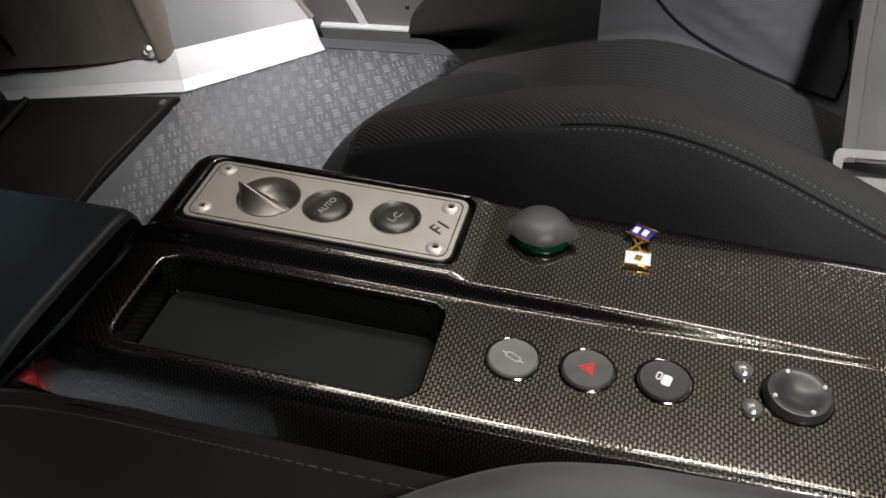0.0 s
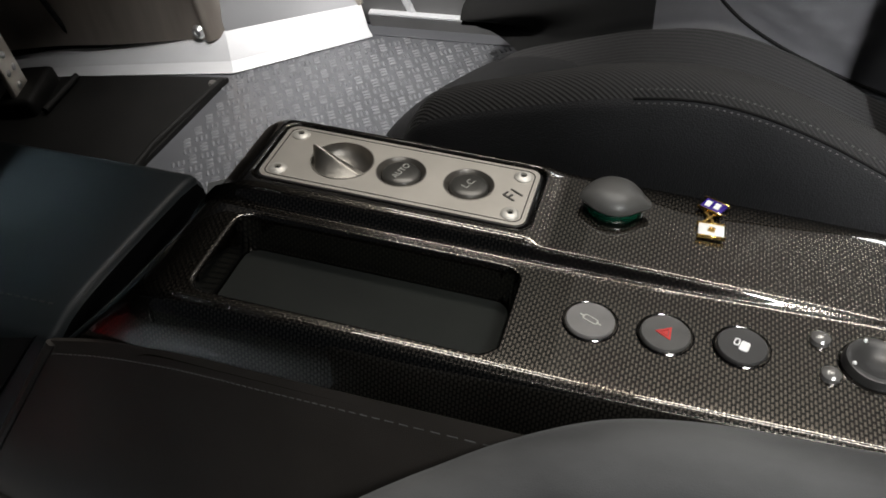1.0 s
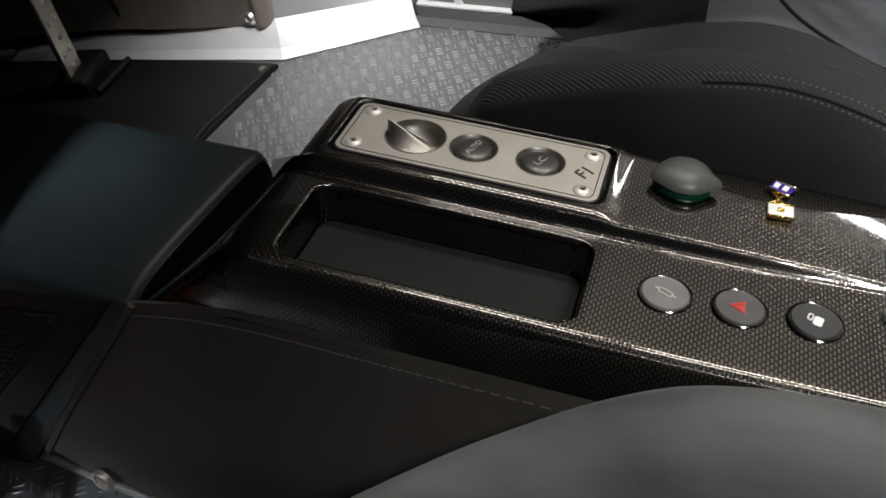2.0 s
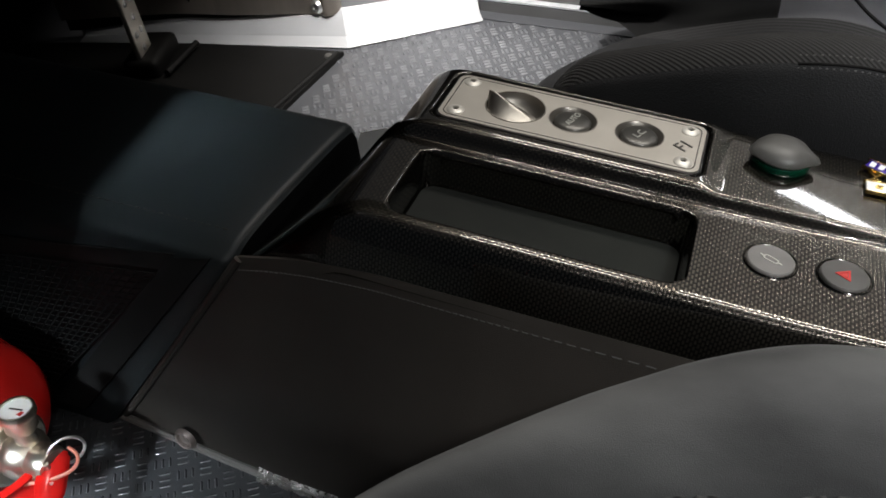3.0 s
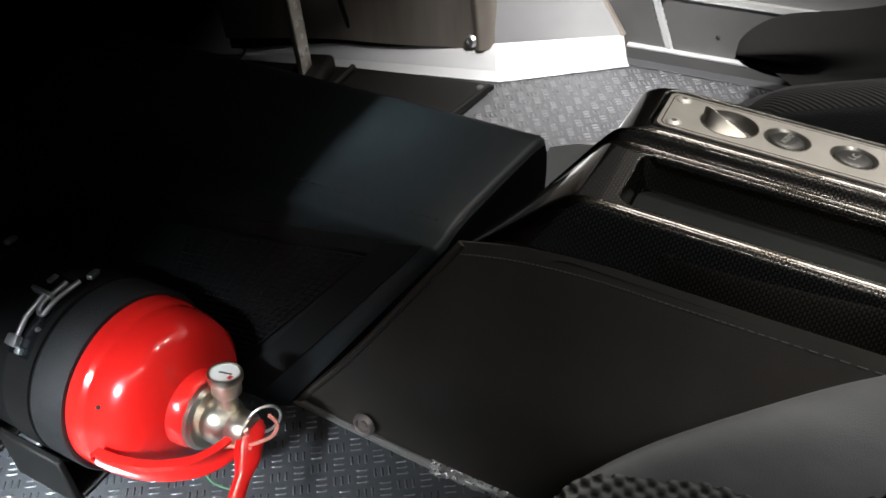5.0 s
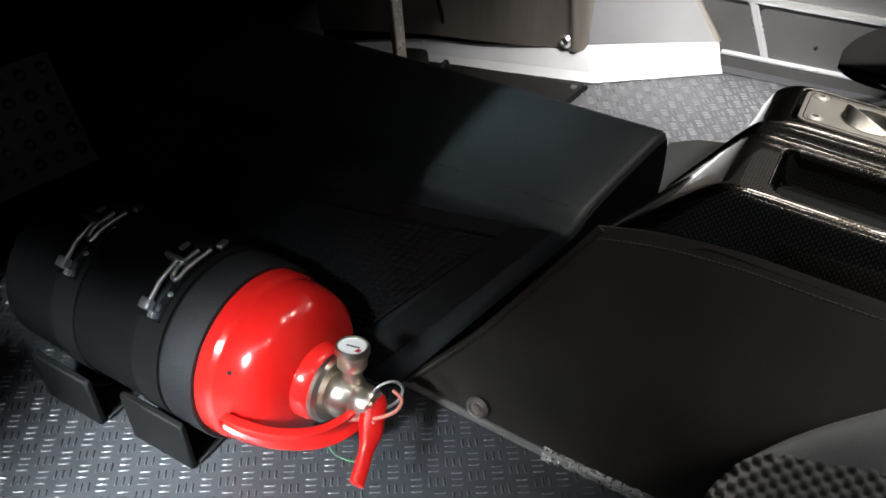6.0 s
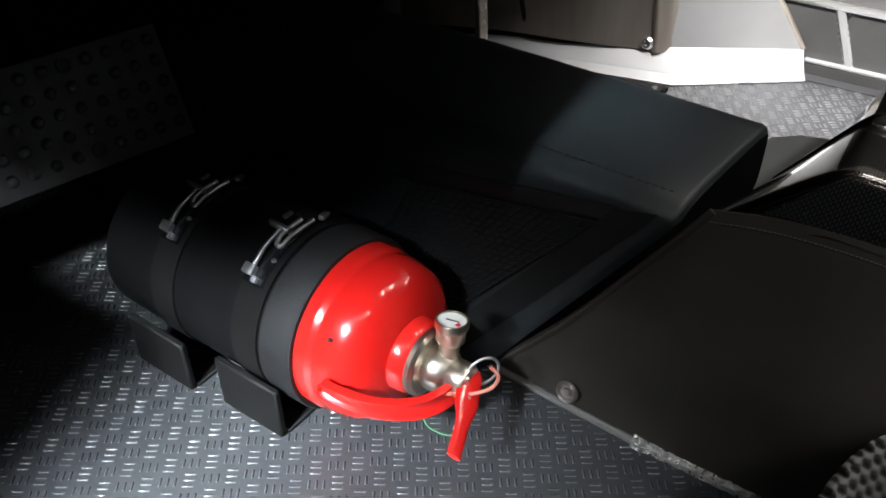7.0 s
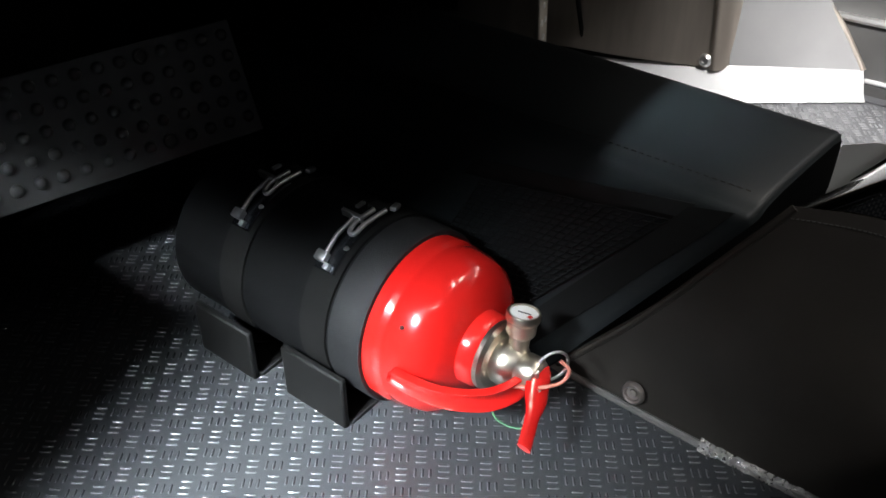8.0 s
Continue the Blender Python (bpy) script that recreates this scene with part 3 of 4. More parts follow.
# domed knob with a beak on a green base, standing on the console
KNOB = CONSOLE @ pose(0.1940, -0.0085, console_top(0.19, -0.006))
knob = thing("rotary_knob", "matt grey domed knob on a translucent green base on the console", "knob", KNOB)
part("base", lathe([(0, 0), (0.0165, 0), (0.0172, 0.002), (0.0165, 0.0045), (0.0150, 0.0055), (0, 0.0055)], 48), GREEN, knob, "glossy dark green base")
dome = lathe([(0.0150, 0.0050), (0.0166, 0.0053), (0.0170, 0.0062), (0.0163, 0.0080), (0.0140, 0.0106), (0.0095, 0.0128), (0.005, 0.0137), (0, 0.0139)], 56)
for v in dome.verts:
    a = math.atan2(v.co.y, v.co.x)
    pull = max(0, math.cos(a + 0.1)) ** 26 * 0.0048 * sstep(0.008, 0.018, math.hypot(v.co.x, v.co.y)) * (1 - sstep(0.0075, 0.013, v.co.z))
    v.co.x += math.cos(a) * pull
    v.co.y += math.sin(a) * pull
    pull = max(0, math.cos(a - 3.4)) ** 20 * 0.003 * sstep(0.008, 0.018, math.hypot(v.co.x, v.co.y))
    v.co.x += math.cos(a) * pull
    v.co.y += math.sin(a) * pull
part("dome", dome, GREYPLASTIC, knob, "matt dark grey dome with a beak")

# enamel badge of two crossed flags lying on the console
BADGE = CONSOLE @ pose(0.2478, -0.0050, console_top(0.2475, 0.0) + 0.0003) @ Matrix.Scale(1.25, 4)
badge = thing("flag_badge", "gilt lapel badge of two crossed flags on the console", "badge", BADGE)
gold = box((-0.0062, -0.0008, 0.0), (0.0072, 0.0008, 0.0014), 0.0003, 1)
bmesh.ops.rotate(gold, cent=(0, 0, 0), matrix=Matrix.Rotation(radians(-62), 3, "Z"), verts=gold.verts)
g2 = box((-0.0062, -0.0008, 0.0004), (0.0082, 0.0008, 0.0018), 0.0003, 1)
bmesh.ops.rotate(g2, cent=(0, 0, 0), matrix=Matrix.Rotation(radians(-125), 3, "Z"), verts=g2.verts)
part("poles", joined(gold, g2), GOLD, badge, "gilt crossed poles")
f1 = part("flag", slab([(-0.006, -0.0035), (0.005, -0.0045), (0.006, 0.0035), (-0.005, 0.0045)], 0.0008, 0.0022, 0.0003), WHITE, badge, "white enamel flag", pose(0.0008, -0.0095, 0, 0, 0, 8))
part("emblem", slab([(-0.002, -0.001), (0.001, -0.002), (0.0022, 0.0012), (-0.0006, 0.002)], 0.002, 0.0025), GOLD, f1)
f2 = part("flag", slab([(-0.0055, -0.0035), (0.0045, -0.0042), (0.0055, 0.0035), (-0.0045, 0.0042)], 0.0008, 0.0022, 0.0003), PURPLE, badge, "violet enamel flag", pose(0.001, 0.0085, 0, 0, 0, -18))
for x in (-0.0026, 0.0016):
    part("emblem", slab([(x - 0.0013, -0.0021), (x + 0.0011, -0.0023), (x + 0.0013, 0.0019), (x - 0.0011, 0.0021)], 0.002, 0.0025), WHITE, f2, "white field")
for f, w in ((f1, 0.0045), (f2, 0.0042)):
    for y in (-w, w):
        part("gilt_edge", box((-0.0062, y - 0.0004, 0.0006), (0.0062, y + 0.0004, 0.0025), 0.0002, 1), GOLD, f, "", pose(0, 0, 0, 0, 0, -5 if y < 0 else -4))


# ---- tunnel cover beside the console ----
def lerp(a, b, t):
    return Vector(a) * (1 - t) + Vector(b) * t


tunnel = thing("tunnel_side_cover", "matt black leather tunnel side cover with stitched edge", "cover")
BASE = [(-0.236, -0.176, 0), (-0.17, -0.1835, 0), (-0.105, -0.190, 0), (-0.03, -0.1945, 0), (0.10, -0.200, 0), (0.30, -0.205, 0), (0.60, -0.21, 0)]
TOPU = [-0.094, -0.050, -0.005, 0.040, 0.12, 0.30, 0.60]
base = spline(BASE, 8)
tops = spline([CONSOLE @ Vector((u, -0.1505, -0.0425 + 0.012 * max(0, u) - (0.016 * max(0, -0.03 - u) / 0.06))) for u in TOPU], 8)
lines = []
for b, t in zip(base, tops):
    ln = []
    for k in range(25):
        s = k / 24
        p = lerp(b, t, s)
        p.y -= 0.016 * math.sin(math.pi * s) ** 0.8 + 0.006 * math.sin(math.pi * min(1, s * 1.0)) ** 4
        ln.append(p)
    lines.append(ln)
part("leather_panel", loft(lines, 0.004), LEATHER, tunnel, "", None, 60)
edge = lines[0]
part("front_piping", tube([p + Vector((0.003, -0.001, 0)) for p in edge], 0.0028, 8), LEATHER, tunnel)
stitch = bmesh.new()
for i in range(2, 46):
    for half in (0.1, 0.6):
        a = lerp(lines[i][23], lines[i + 1][23], half) if i + 1 < len(lines) else None
        b = lerp(lines[i][23], lines[i + 1][23], half + 0.3)
        off = Vector((0, -0.0008, 0.0006))
        joined(stitch, tube([a + off, b + off], 0.00045, 5))
part("stitching", stitch, THREAD, tunnel, "dark grey thread")["kind"] = "stuff"
FASTENER = surface("dull_nickel", (0.20, 0.165, 0.15), (0.30, 0.26, 0.24), 0.38, 0.7, 90, 900, 0.1)
rv = Vector((-0.1615, -0.1945, 0.0245))
part("fastener", lathe([(0.0, 0.0012), (0.0026, 0.0008), (0.0034, -0.0006), (0.0052, -0.0002), (0.0060, 0.0020), (0.0072, 0.0026), (0.0084, 0.0014), (0.0090, -0.001)], 36), FASTENER, tunnel, "dull nickel press fastener", look(rv, rv + Vector((0.1, 1, -0.22))))
TRIM = surface("worn_edge_trim", (0.10, 0.094, 0.087), (0.15, 0.14, 0.13), 0.6, 0, 40, 900, 0.3)
part("floor_trim", tube([p + Vector((0, -0.003, 0.002)) for p in base[:30]], 0.0030, 8), TRIM, tunnel, "grey edge trim strip")
foil = []
for i in range(26):
    x = -0.108 + i * 0.004
    yb = -0.1905 - 0.05 * (x + 0.105)
    j = 0.0018 * noise.noise((x * 170, 0.3, 0))
    foil.append([(x, yb - 0.007 + j - 0.002 * (i < 3), 0.001), (x, yb - 0.005 + j, 0.0045 + j), (x, yb - 0.002, 0.006 + j), (x, yb + 0.004, 0.009 + j * 2)])
tape = thing("foil_tape", "torn silver foil tape along the floor edge", "tape")
part("strip", loft(foil, 0.0008), FOIL, tape)

# ---- front tunnel box ----
fbox = thing("front_tunnel_box", "blue-black leather covered box between the footwells", "box")
secs = []
sect = [(0.020, 0.0), (0.019, 0.135), (0.016, 0.157), (0.008, 0.1645), (-0.03, 0.1675), (-0.09, 0.1700), (-0.118, 0.1690), (-0.132, 0.1645), (-0.142, 0.156), (-0.156, 0.11), (-0.175, 0.05), (-0.188, 0.0)]
sect = [(p.x, p.y) for p in spline([(a, b, 0) for a, b in sect], 4)]
for i in range(24):
    f = i / 23
    ln = []
    for y, z in sect:
        xr = -0.106 - 0.016 * max(0, (0.01 - y)) / 0.13 - (0.118 * max(0, 0.165 - z) / 0.165 if y < -0.12 else 0)
        x = xr * (1 - f) + -0.94 * f
        ln.append((x, y + 0.010 * f, z + 0.012 * math.sin(f * 3) * (z > 0.1)))
    secs.append(ln)
lips = []
for inset, drop in ((0.0062, 0.0052), (0.0030, 0.0036), (0.0010, 0.0016)):
    ln = []
    for (y, z), (x, yy, zz) in zip(sect, secs[0]):
        ln.append((x + 0.0035 - inset * 0.1 + 0.0030 * inset / 0.0062, yy + (-drop * 0.6 if y > 0.0 else 0.0), max(0.0, zz - drop)))
    lips.append(ln)
secs = lips + secs
bm = loft(secs)
part("skin", bm, BOXSKIN, fbox, "", None, 70)
rear = bmesh.new()
rear.faces.new([rear.verts.new(p) for p in secs[0]])
# Black rather than box leather: the gap's shade is put into this face.
part("rear_panel", rear, DARK, fbox)
# hem line along the ridge
hem = bmesh.new()
for i in range(52):
    a = Vector((-0.13 - i * 0.006, -0.1180, 0.1690 + 0.012 * math.sin(3 * (0.012 + i * 0.006) / 0.82)))
    joined(hem, tube([a, a + Vector((-0.0036, 0, 0.0001))], 0.0005, 5))
part("stitching", hem, LEATHER, fbox, "dark thread")["kind"] = "stuff"
for x, y in ((-0.181, -0.006), (-0.150, -0.056)):
    part("stud", lathe([(0, 0.0008), (0.001, 0.0006), (0.0014, -0.0006)], 12), GREYPLASTIC, fbox, "", pose(x, y, 0.1675 if y > -0.03 else 0.1693))

# strap frame round a mesh pocket on the near face of the box
def on_face(x, z, out=0.0):
    """A place on the near face of the box."""
    y = np.interp(z, [0.0, 0.05, 0.11, 0.152, 0.165], [-0.188, -0.175, -0.156, -0.1435, -0.134])
    return Vector((x, y - 0.93 * out, z + 0.36 * out))


bar1 = loft([[on_face(-0.132 - 0.124 * s, 0.162 - 0.150 * s, o) for o in (0.001, 0.004, 0.005)] + [on_face(-0.162 - 0.122 * s, 0.158 - 0.146 * s, o) for o in (0.005, 0.004, 0.001)] for s in [i / 12 for i in range(13)]])
part("strap", bar1, NOSECLOTH, fbox, "flat black frame strap")
bar2 = loft([[on_face(-0.158 - 0.17 * s, 0.160 - 0.016 * s, 0.001), on_face(-0.158 - 0.17 * s, 0.160 - 0.016 * s, 0.0035), on_face(-0.165 - 0.17 * s, 0.150 - 0.016 * s, 0.0038), on_face(-0.168 - 0.17 * s, 0.145 - 0.016 * s, 0.001)] for s in [i / 12 for i in range(13)]])
part("strap", bar2, RUBBER, fbox, "flat black frame strap")
net = bmesh.new()
for i in range(26):
    s = i / 25
    joined(net, tube([on_face(-0.172 - 0.118 * s, 0.146 - 0.126 * s, 0.004), on_face(-0.32 - 0.05 * s, 0.130 - 0.11 * s, 0.004)], 0.0007, 5))
for i in range(20):
    s = i / 19
    joined(net, tube([on_face(-0.172 - 0.148 * s, 0.146 - 0.016 * s, 0.005), on_face(-0.29 - 0.08 * s, 0.020, 0.005)], 0.0007, 5))
part("net", net, DARK, fbox, "black mesh netting")["kind"] = "stuff"

# ---- extinguisher ----
EXT = pose(-0.3105, -0.2500, 0.066, 0, -1.5, -5.0) @ pose(0, 0, 0, 0, 90, 0)
R = 0.0640
ext = thing("fire_extinguisher", "red fire extinguisher lying in black clamps on the floor", "fire extinguisher", EXT)
part("cylinder", lathe([(0, -0.215), (R * 0.7, -0.213), (R, -0.2), (R, 0.009), (R * 0.99, 0.0120), (R * 0.967, 0.0142), (R * 0.960, 0.0160), (R * 0.969, 0.0190), (R * 0.967, 0.0235), (R * 0.945, 0.0315), (R * 0.90, 0.0405), (R * 0.77, 0.0485), (R * 0.52, 0.0530), (R * 0.44, 0.0535), (R * 0.42, 0.063), (R * 0.36, 0.0665), (R * 0.34, 0.067), (0, 0.067)], 96), RED, ext, "glossy red enamelled bottle")
part("sleeve", lathe([(R * 0.9, -0.205), (R + 0.003, -0.20), (R + 0.0032, -0.004), (R + 0.0028, 0.0), (R + 0.0002, 0.0002)], 96), SLEEVE, ext, "black textured sleeve")


def band(z0, w, rr):
    return part("clamp_band", lathe([(rr - 0.001, z0), (rr + 0.0018, z0 + 0.0006), (rr + 0.0018, z0 + w - 0.0006), (rr - 0.001, z0 + w)], 96), RUBBER, ext, "black clamp band")


def clamp_at(z0):
    """An over-centre latch on top of a band: base plate, screw rod with end block and cross plate, wire loop and hook lug."""
    rr = R + 0.0050
    def on(a, z, lift=0.0):
        a = radians(a)
        return Vector((-(rr + lift) * math.cos(a), (rr + lift) * math.sin(a), z0 + z))
    def block_at(a, z, lift, w, d, h, name, material, bevel=0.0008, tilt=0):
        m = Matrix.Translation(on(a, z, lift)) @ Matrix.Rotation(radians(180 - a), 4, "Z") @ Matrix.Rotation(radians(tilt), 4, "X")
        return part(name, box((-h / 2, -w / 2, -d / 2), (h / 2, w / 2, d / 2), bevel, 2), material, latch, "", m)
    latch = part("latch", loft([[on(a, 0.002, 0.0), on(a, 0.0022, 0.0016), on(a, 0.020, 0.0016), on(a, 0.0205, 0.0)] for a in range(-44, -1, 3)], 0.0005), BRACKET, ext, "dark plated latch base")
    part("rod", tube([on(-38, 0.008, 0.0045), on(-24, 0.008, 0.0065), on(-10, 0.008, 0.0065)], 0.0019, 10), CHROME, latch, "chrome screw rod")
    block_at(-37, 0.0065, 0.0045, 0.008, 0.010, 0.006, "end_block", CHROME, 0.0016)
    block_at(-41, 0.013, 0.003, 0.005, 0.005, 0.004, "nut", CHROME, 0.0012)
    block_at(-9, 0.0065, 0.0075, 0.0030, 0.019, 0.006, "cross_plate", CHROME, 0.0008)
    part("wire_loop", tube(spline([on(2, 0.0135, 0.0065), on(-12, 0.0135, 0.0075), on(-18, 0.0150, 0.0072), on(-19.5, 0.0175, 0.0068), on(-18, 0.0200, 0.0068), on(-10, 0.0205, 0.0072), on(6, 0.0200, 0.0060)], 5), 0.0019, 10), CHROME, latch, "chrome wire loop")
    block_at(0, 0.003, 0.008, 0.008, 0.0035, 0.0025, "tab", CHROME)
    block_at(9, 0.010, 0.003, 0.010, 0.014, 0.006, "hook_lug", RUBBER, 0.0015)
    block_at(17, 0.017, 0.0035, 0.012, 0.005, 0.004, "hook_tip", CHROME, 0.0015, 20)
    part("rivet", lathe([(0, 0.002), (0.0016, 0.0014), (0.0022, 0.0)], 12), CHROME, latch, "", Matrix.Translation(on(-27, 0.0185, 0.0016)) @ Matrix.Rotation(radians(-90), 4, "Y"))


BRACKET = surface("dark_plated_steel", (0.06, 0.065, 0.075), (0.1, 0.105, 0.115), 0.22, 0.9, 60, 700, 0.1)
for z0 in (-0.056, -0.144):
    band(z0, 0.026, R + 0.003)
    clamp_at(z0)
part("rubber_strip", lathe([(R + 0.003, -0.0285), (R + 0.0044, -0.0275), (R + 0.0044, -0.0010), (R + 0.0034, 0.0008), (R + 0.0003, 0.0010)], 96), STRIP, ext, "black woven edging strip")

# neck, valve, gauge, handle
part("neck_ring", lathe([(R * 0.40, 0.066), (R * 0.40, 0.0695), (R * 0.36, 0.0720), (R * 0.28, 0.0720), (0, 0.0720)], 48), NICKEL, ext, "nickel neck ring")
valve = part("valve", lathe([(0.0150, 0.0715), (0.0172, 0.0745), (0.0176, 0.080), (0.0150, 0.0865), (0.0122, 0.090), (0.0128, 0.093), (0.0128, 0.101), (0.0110, 0.104), (0, 0.105)], 32), NICKEL, ext, "nickel plated valve body")
GA = Matrix.Translation((-0.0083, 0.0036, 0.0835)) @ Vector((-0.046, 0.009, 0.0)).to_track_quat("Z", "Y").to_matrix().to_4x4()
gauge = part("gauge", lathe([(0.0086, -0.008), (0.0084, 0.016), (0.0112, 0.0185), (0.0122, 0.0200), (0.0122, 0.0300), (0.0136, 0.0312), (0.0142, 0.0330), (0.0142, 0.0372), (0.0134, 0.0388), (0.0120, 0.0388), (0.0116, 0.0372), (0, 0.0372)], 48), NICKEL, ext, "nickel pressure gauge", GA @ Matrix.Scale(0.84, 4))
part("dial", lathe([(0, 0.0375), (0.0117, 0.0375)], 32), WHITE, gauge, "white dial face")
part("needle", box((-0.006, -0.0006, 0.0376), (0.005, 0.0006, 0.0380)), PLASTIC, gauge, "black needle", pose(0, 0, 0, 0, 0, 285))
part("dial_mark", slab([(-0.002, -0.0015), (0.002, -0.002), (0.002, 0.002), (-0.002, 0.0015)], 0.0376, 0.0379), REDPRINT, gauge, "red dial sector", pose(0.002, 0.0072, 0, 0, 0, 0))
# in this frame x is down and z runs along the bottle
grip = []
path_h = spline([(0.006, 0.006, 0.095), (0.005, -0.016, 0.096), (0.003, -0.038, 0.087), (-0.001, -0.056, 0.066), (-0.007, -0.0655, 0.044), (-0.011, -0.0680, 0.030)], 8)
for i, p in enumerate(path_h):
    d = (path_h[min(i + 1, len(path_h) - 1)] - path_h[max(i - 1, 0)]).normalized()
    wdir = (Vector((1, 0, 0)) - d * d.x).normalized()
    nrm = d.cross(wdir)
    f = i / (len(path_h) - 1)
    h = (0.0098 - 0.0036 * f) * math.sqrt(max(0.05, 1 - max(0, (f - 0.93) / 0.07) ** 2))
    grip.append([p + wdir * (h * a) + nrm * b for a, b in ((-0.94, -0.004), (-1, 0.0), (-0.95, 0.0022), (-0.78, 0.0024), (-0.58, 0.0004), (-0.3, -0.0014), (0.3, -0.0014), (0.58, 0.0004), (0.78, 0.0024), (0.95, 0.0022), (1, 0.0), (0.94, -0.004))])
part("handle", loft(grip, 0.0014), RED, ext, "red pressed steel carrying handle", None, 60)
part("lever", tube(spline([(-0.004, 0.008, 0.100), (0.001, -0.004, 0.106), (0.005, -0.018, 0.113), (0.007, -0.033, 0.120), (0.008, -0.052, 0.128)], 6), [0.0098 - 0.0044 * sstep(9, 17, k) - 0.002 * (k < 2) for k in range(25)], 14, False, 0.34), RED, ext, "red squeeze lever")
part("pivot_pin", tube([(-0.008, -0.004, 0.104), (0.018, -0.004, 0.104)], 0.0022, 10), CHROME, ext, "steel pivot pin")
part("seal_pin", tube([(0.0, -0.010, 0.111), (0.022, -0.024, 0.108)], 0.0013, 8), CHROME, ext, "bent steel pin")
part("ring_pin", tube([(-0.005 + 0.012 * math.cos(a), 0.010 + 0.010 * math.sin(a), 0.108 + 0.006 * math.sin(a)) for a in [2 * math.pi * i / 28 for i in range(28)]], 0.0011, 8, True), CHROME, ext, "steel ring pin")
part("pink_tie", tube(spline([(-0.001, -0.022, 0.090), (0.000, -0.016, 0.098), (0.000, -0.008, 0.110), (-0.003, 0.002, 0.120), (-0.010, 0.008, 0.122), (-0.013, 0.010, 0.114)], 8), 0.0013, 8), PINKWIRE, ext, "pink plastic tie")
part("green_tie", tube(spline([(0.008, -0.034, 0.088), (0.017, -0.035, 0.094), (0.019, -0.034, 0.103), (0.016, -0.034, 0.111), (0.012, -0.034, 0.116)], 8), 0.0006, 6), GREENWIRE, ext, "green seal wire")
part("speck", lathe([(0, 0.0004), (0.0015, 0.0002), (0.0018, -0.001)], 8), PLASTIC, ext, "", Matrix.Translation((-0.0375, -0.0495, 0.0270)) @ Matrix.Rotation(radians(-90), 4, "Y"))


def cradle(x):
    """A black foot under the bottle: base plate, two cheeks and a curved saddle."""
    c = thing("extinguisher_bracket", "black steel cradle bolted to the floor", "bracket", pose(x, -0.252, 0, 0, 0, -4), "cradles under the bottle")
    part("base_plate", box((-0.032, -0.062, 0.0), (0.032, 0.05, 0.004), 0.001, 1), RUBBER, c)
    part("cheek", box((-0.031, -0.069, 0.0), (0.031, -0.063, 0.048), 0.0015, 1), RUBBER, c)
    part("cheek", box((-0.031, 0.045, 0.004), (0.031, 0.051, 0.046), 0.0015, 1), RUBBER, c)
    sad = []
    for i in range(25):
        a = radians(200 + 140 * i / 24)
        sad.append([(xx, 0.0705 * math.cos(a), 0.066 + 0.0705 * math.sin(a)) for xx in (-0.012, 0.012)])
    part("saddle", loft(sad, 0.002), RUBBER, c)
    return c


cradle(-0.354)
cradle(-0.444)

# ---- foot rest plate with dimples in front ----
rest = thing("footrest_plate", "black dimpled metal footrest plate on the front bulkhead", "footrest", Matrix(((0.4226, 0.310, 0.8517, -0.5959), (-0.1378, 0.951, -0.2777, -0.2275), (-0.8957, 0, 0.4446, 0.1519), (0, 0, 0, 1))).normalized())
DP = 0.0182
part("plate", box((-0.048, -0.33, -0.004), (0.052, 0.083, 0.0), 0.001, 1), FOOTPLATE, rest)
dimple = mesh_of("dimple", lathe([(0.0054, 0.0), (0.0050, 0.0014), (0.0041, 0.0033), (0.0028, 0.0044), (0.0013, 0.0049), (0, 0.0050)], 14), FOOTPLATE)
for i in range(5):
    for j in range(-17, 5):
        if j == 0 and i in (0, 4):
            continue
        d = new("dimple", dimple)
        d.parent, d.matrix_basis = rest, pose((i - 2) * DP, j * DP, 0)
for i in (-2, 2):
    part("screw", lathe([(0, 0.001), (0.004, 0.0012), (0.0046, 0.003), (0.0062, 0.003), (0.0068, 0.0)], 20), GREYPLASTIC, rest, "", pose(i * DP, 0, 0))
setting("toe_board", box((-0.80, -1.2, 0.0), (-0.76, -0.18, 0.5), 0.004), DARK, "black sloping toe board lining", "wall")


# ---- far footwell ----
setting("sill_groove", box((-0.16, 0.436, -0.03), (1.1, 0.457, -0.003)), RUBBER, "black groove along the door sill", "sill")
part("tread_edge", box((-0.14, 0.431, 0.0), (1.1, 0.436, 0.0018), 0.0006, 1), TREADFAR, floor_far, "turned floor edge")
sill = thing("door_sill_panel", "dark grey metal door sill panel with a welded seam", "sill", None, "", "structure")
part("panel", loft([[(x, 0.457, 0.0), (x, 0.460, 0.03), (x, 0.466, 0.078), (x, 0.480, 0.090), (x, 0.53, 0.092), (x, 0.53, -0.02)] for x in [-0.30 + 0.05 * i for i in range(29)]]), GREYPANEL, sill)
part("riser", box((-0.15, 0.4505, -0.002), (1.1, 0.4565, 0.0140), 0.001, 1), GREYPANEL, sill)
part("trim_strip", box((-0.15, 0.4500, 0.0140), (1.1, 0.4590, 0.0175), 0.001, 1), WHITEPANEL, sill, "pale metal trim strip")
part("top_rail", tube([(-0.24, 0.466, 0.084), (1.1, 0.466, 0.080)], 0.005, 8), CHROME, sill, "bright metal edge")
seam = []
for i in range(30):
    s = i / 29
    c = Vector((-0.093 - 0.035 * s, 0.4575 + 0.008 * s, 0.002 + 0.082 * s))
    w = 0.0058 + 0.0016 * noise.noise((i * 0.8, 2, 1))
    seam.append([c + Vector((-w, 0, 0)), c + Vector((-w * 0.5, -0.0032, 0)), c + Vector((w * 0.5, -0.0032 + 0.0016 * noise.noise((i, 5, 2)), 0)), c + Vector((w, 0, 0))])
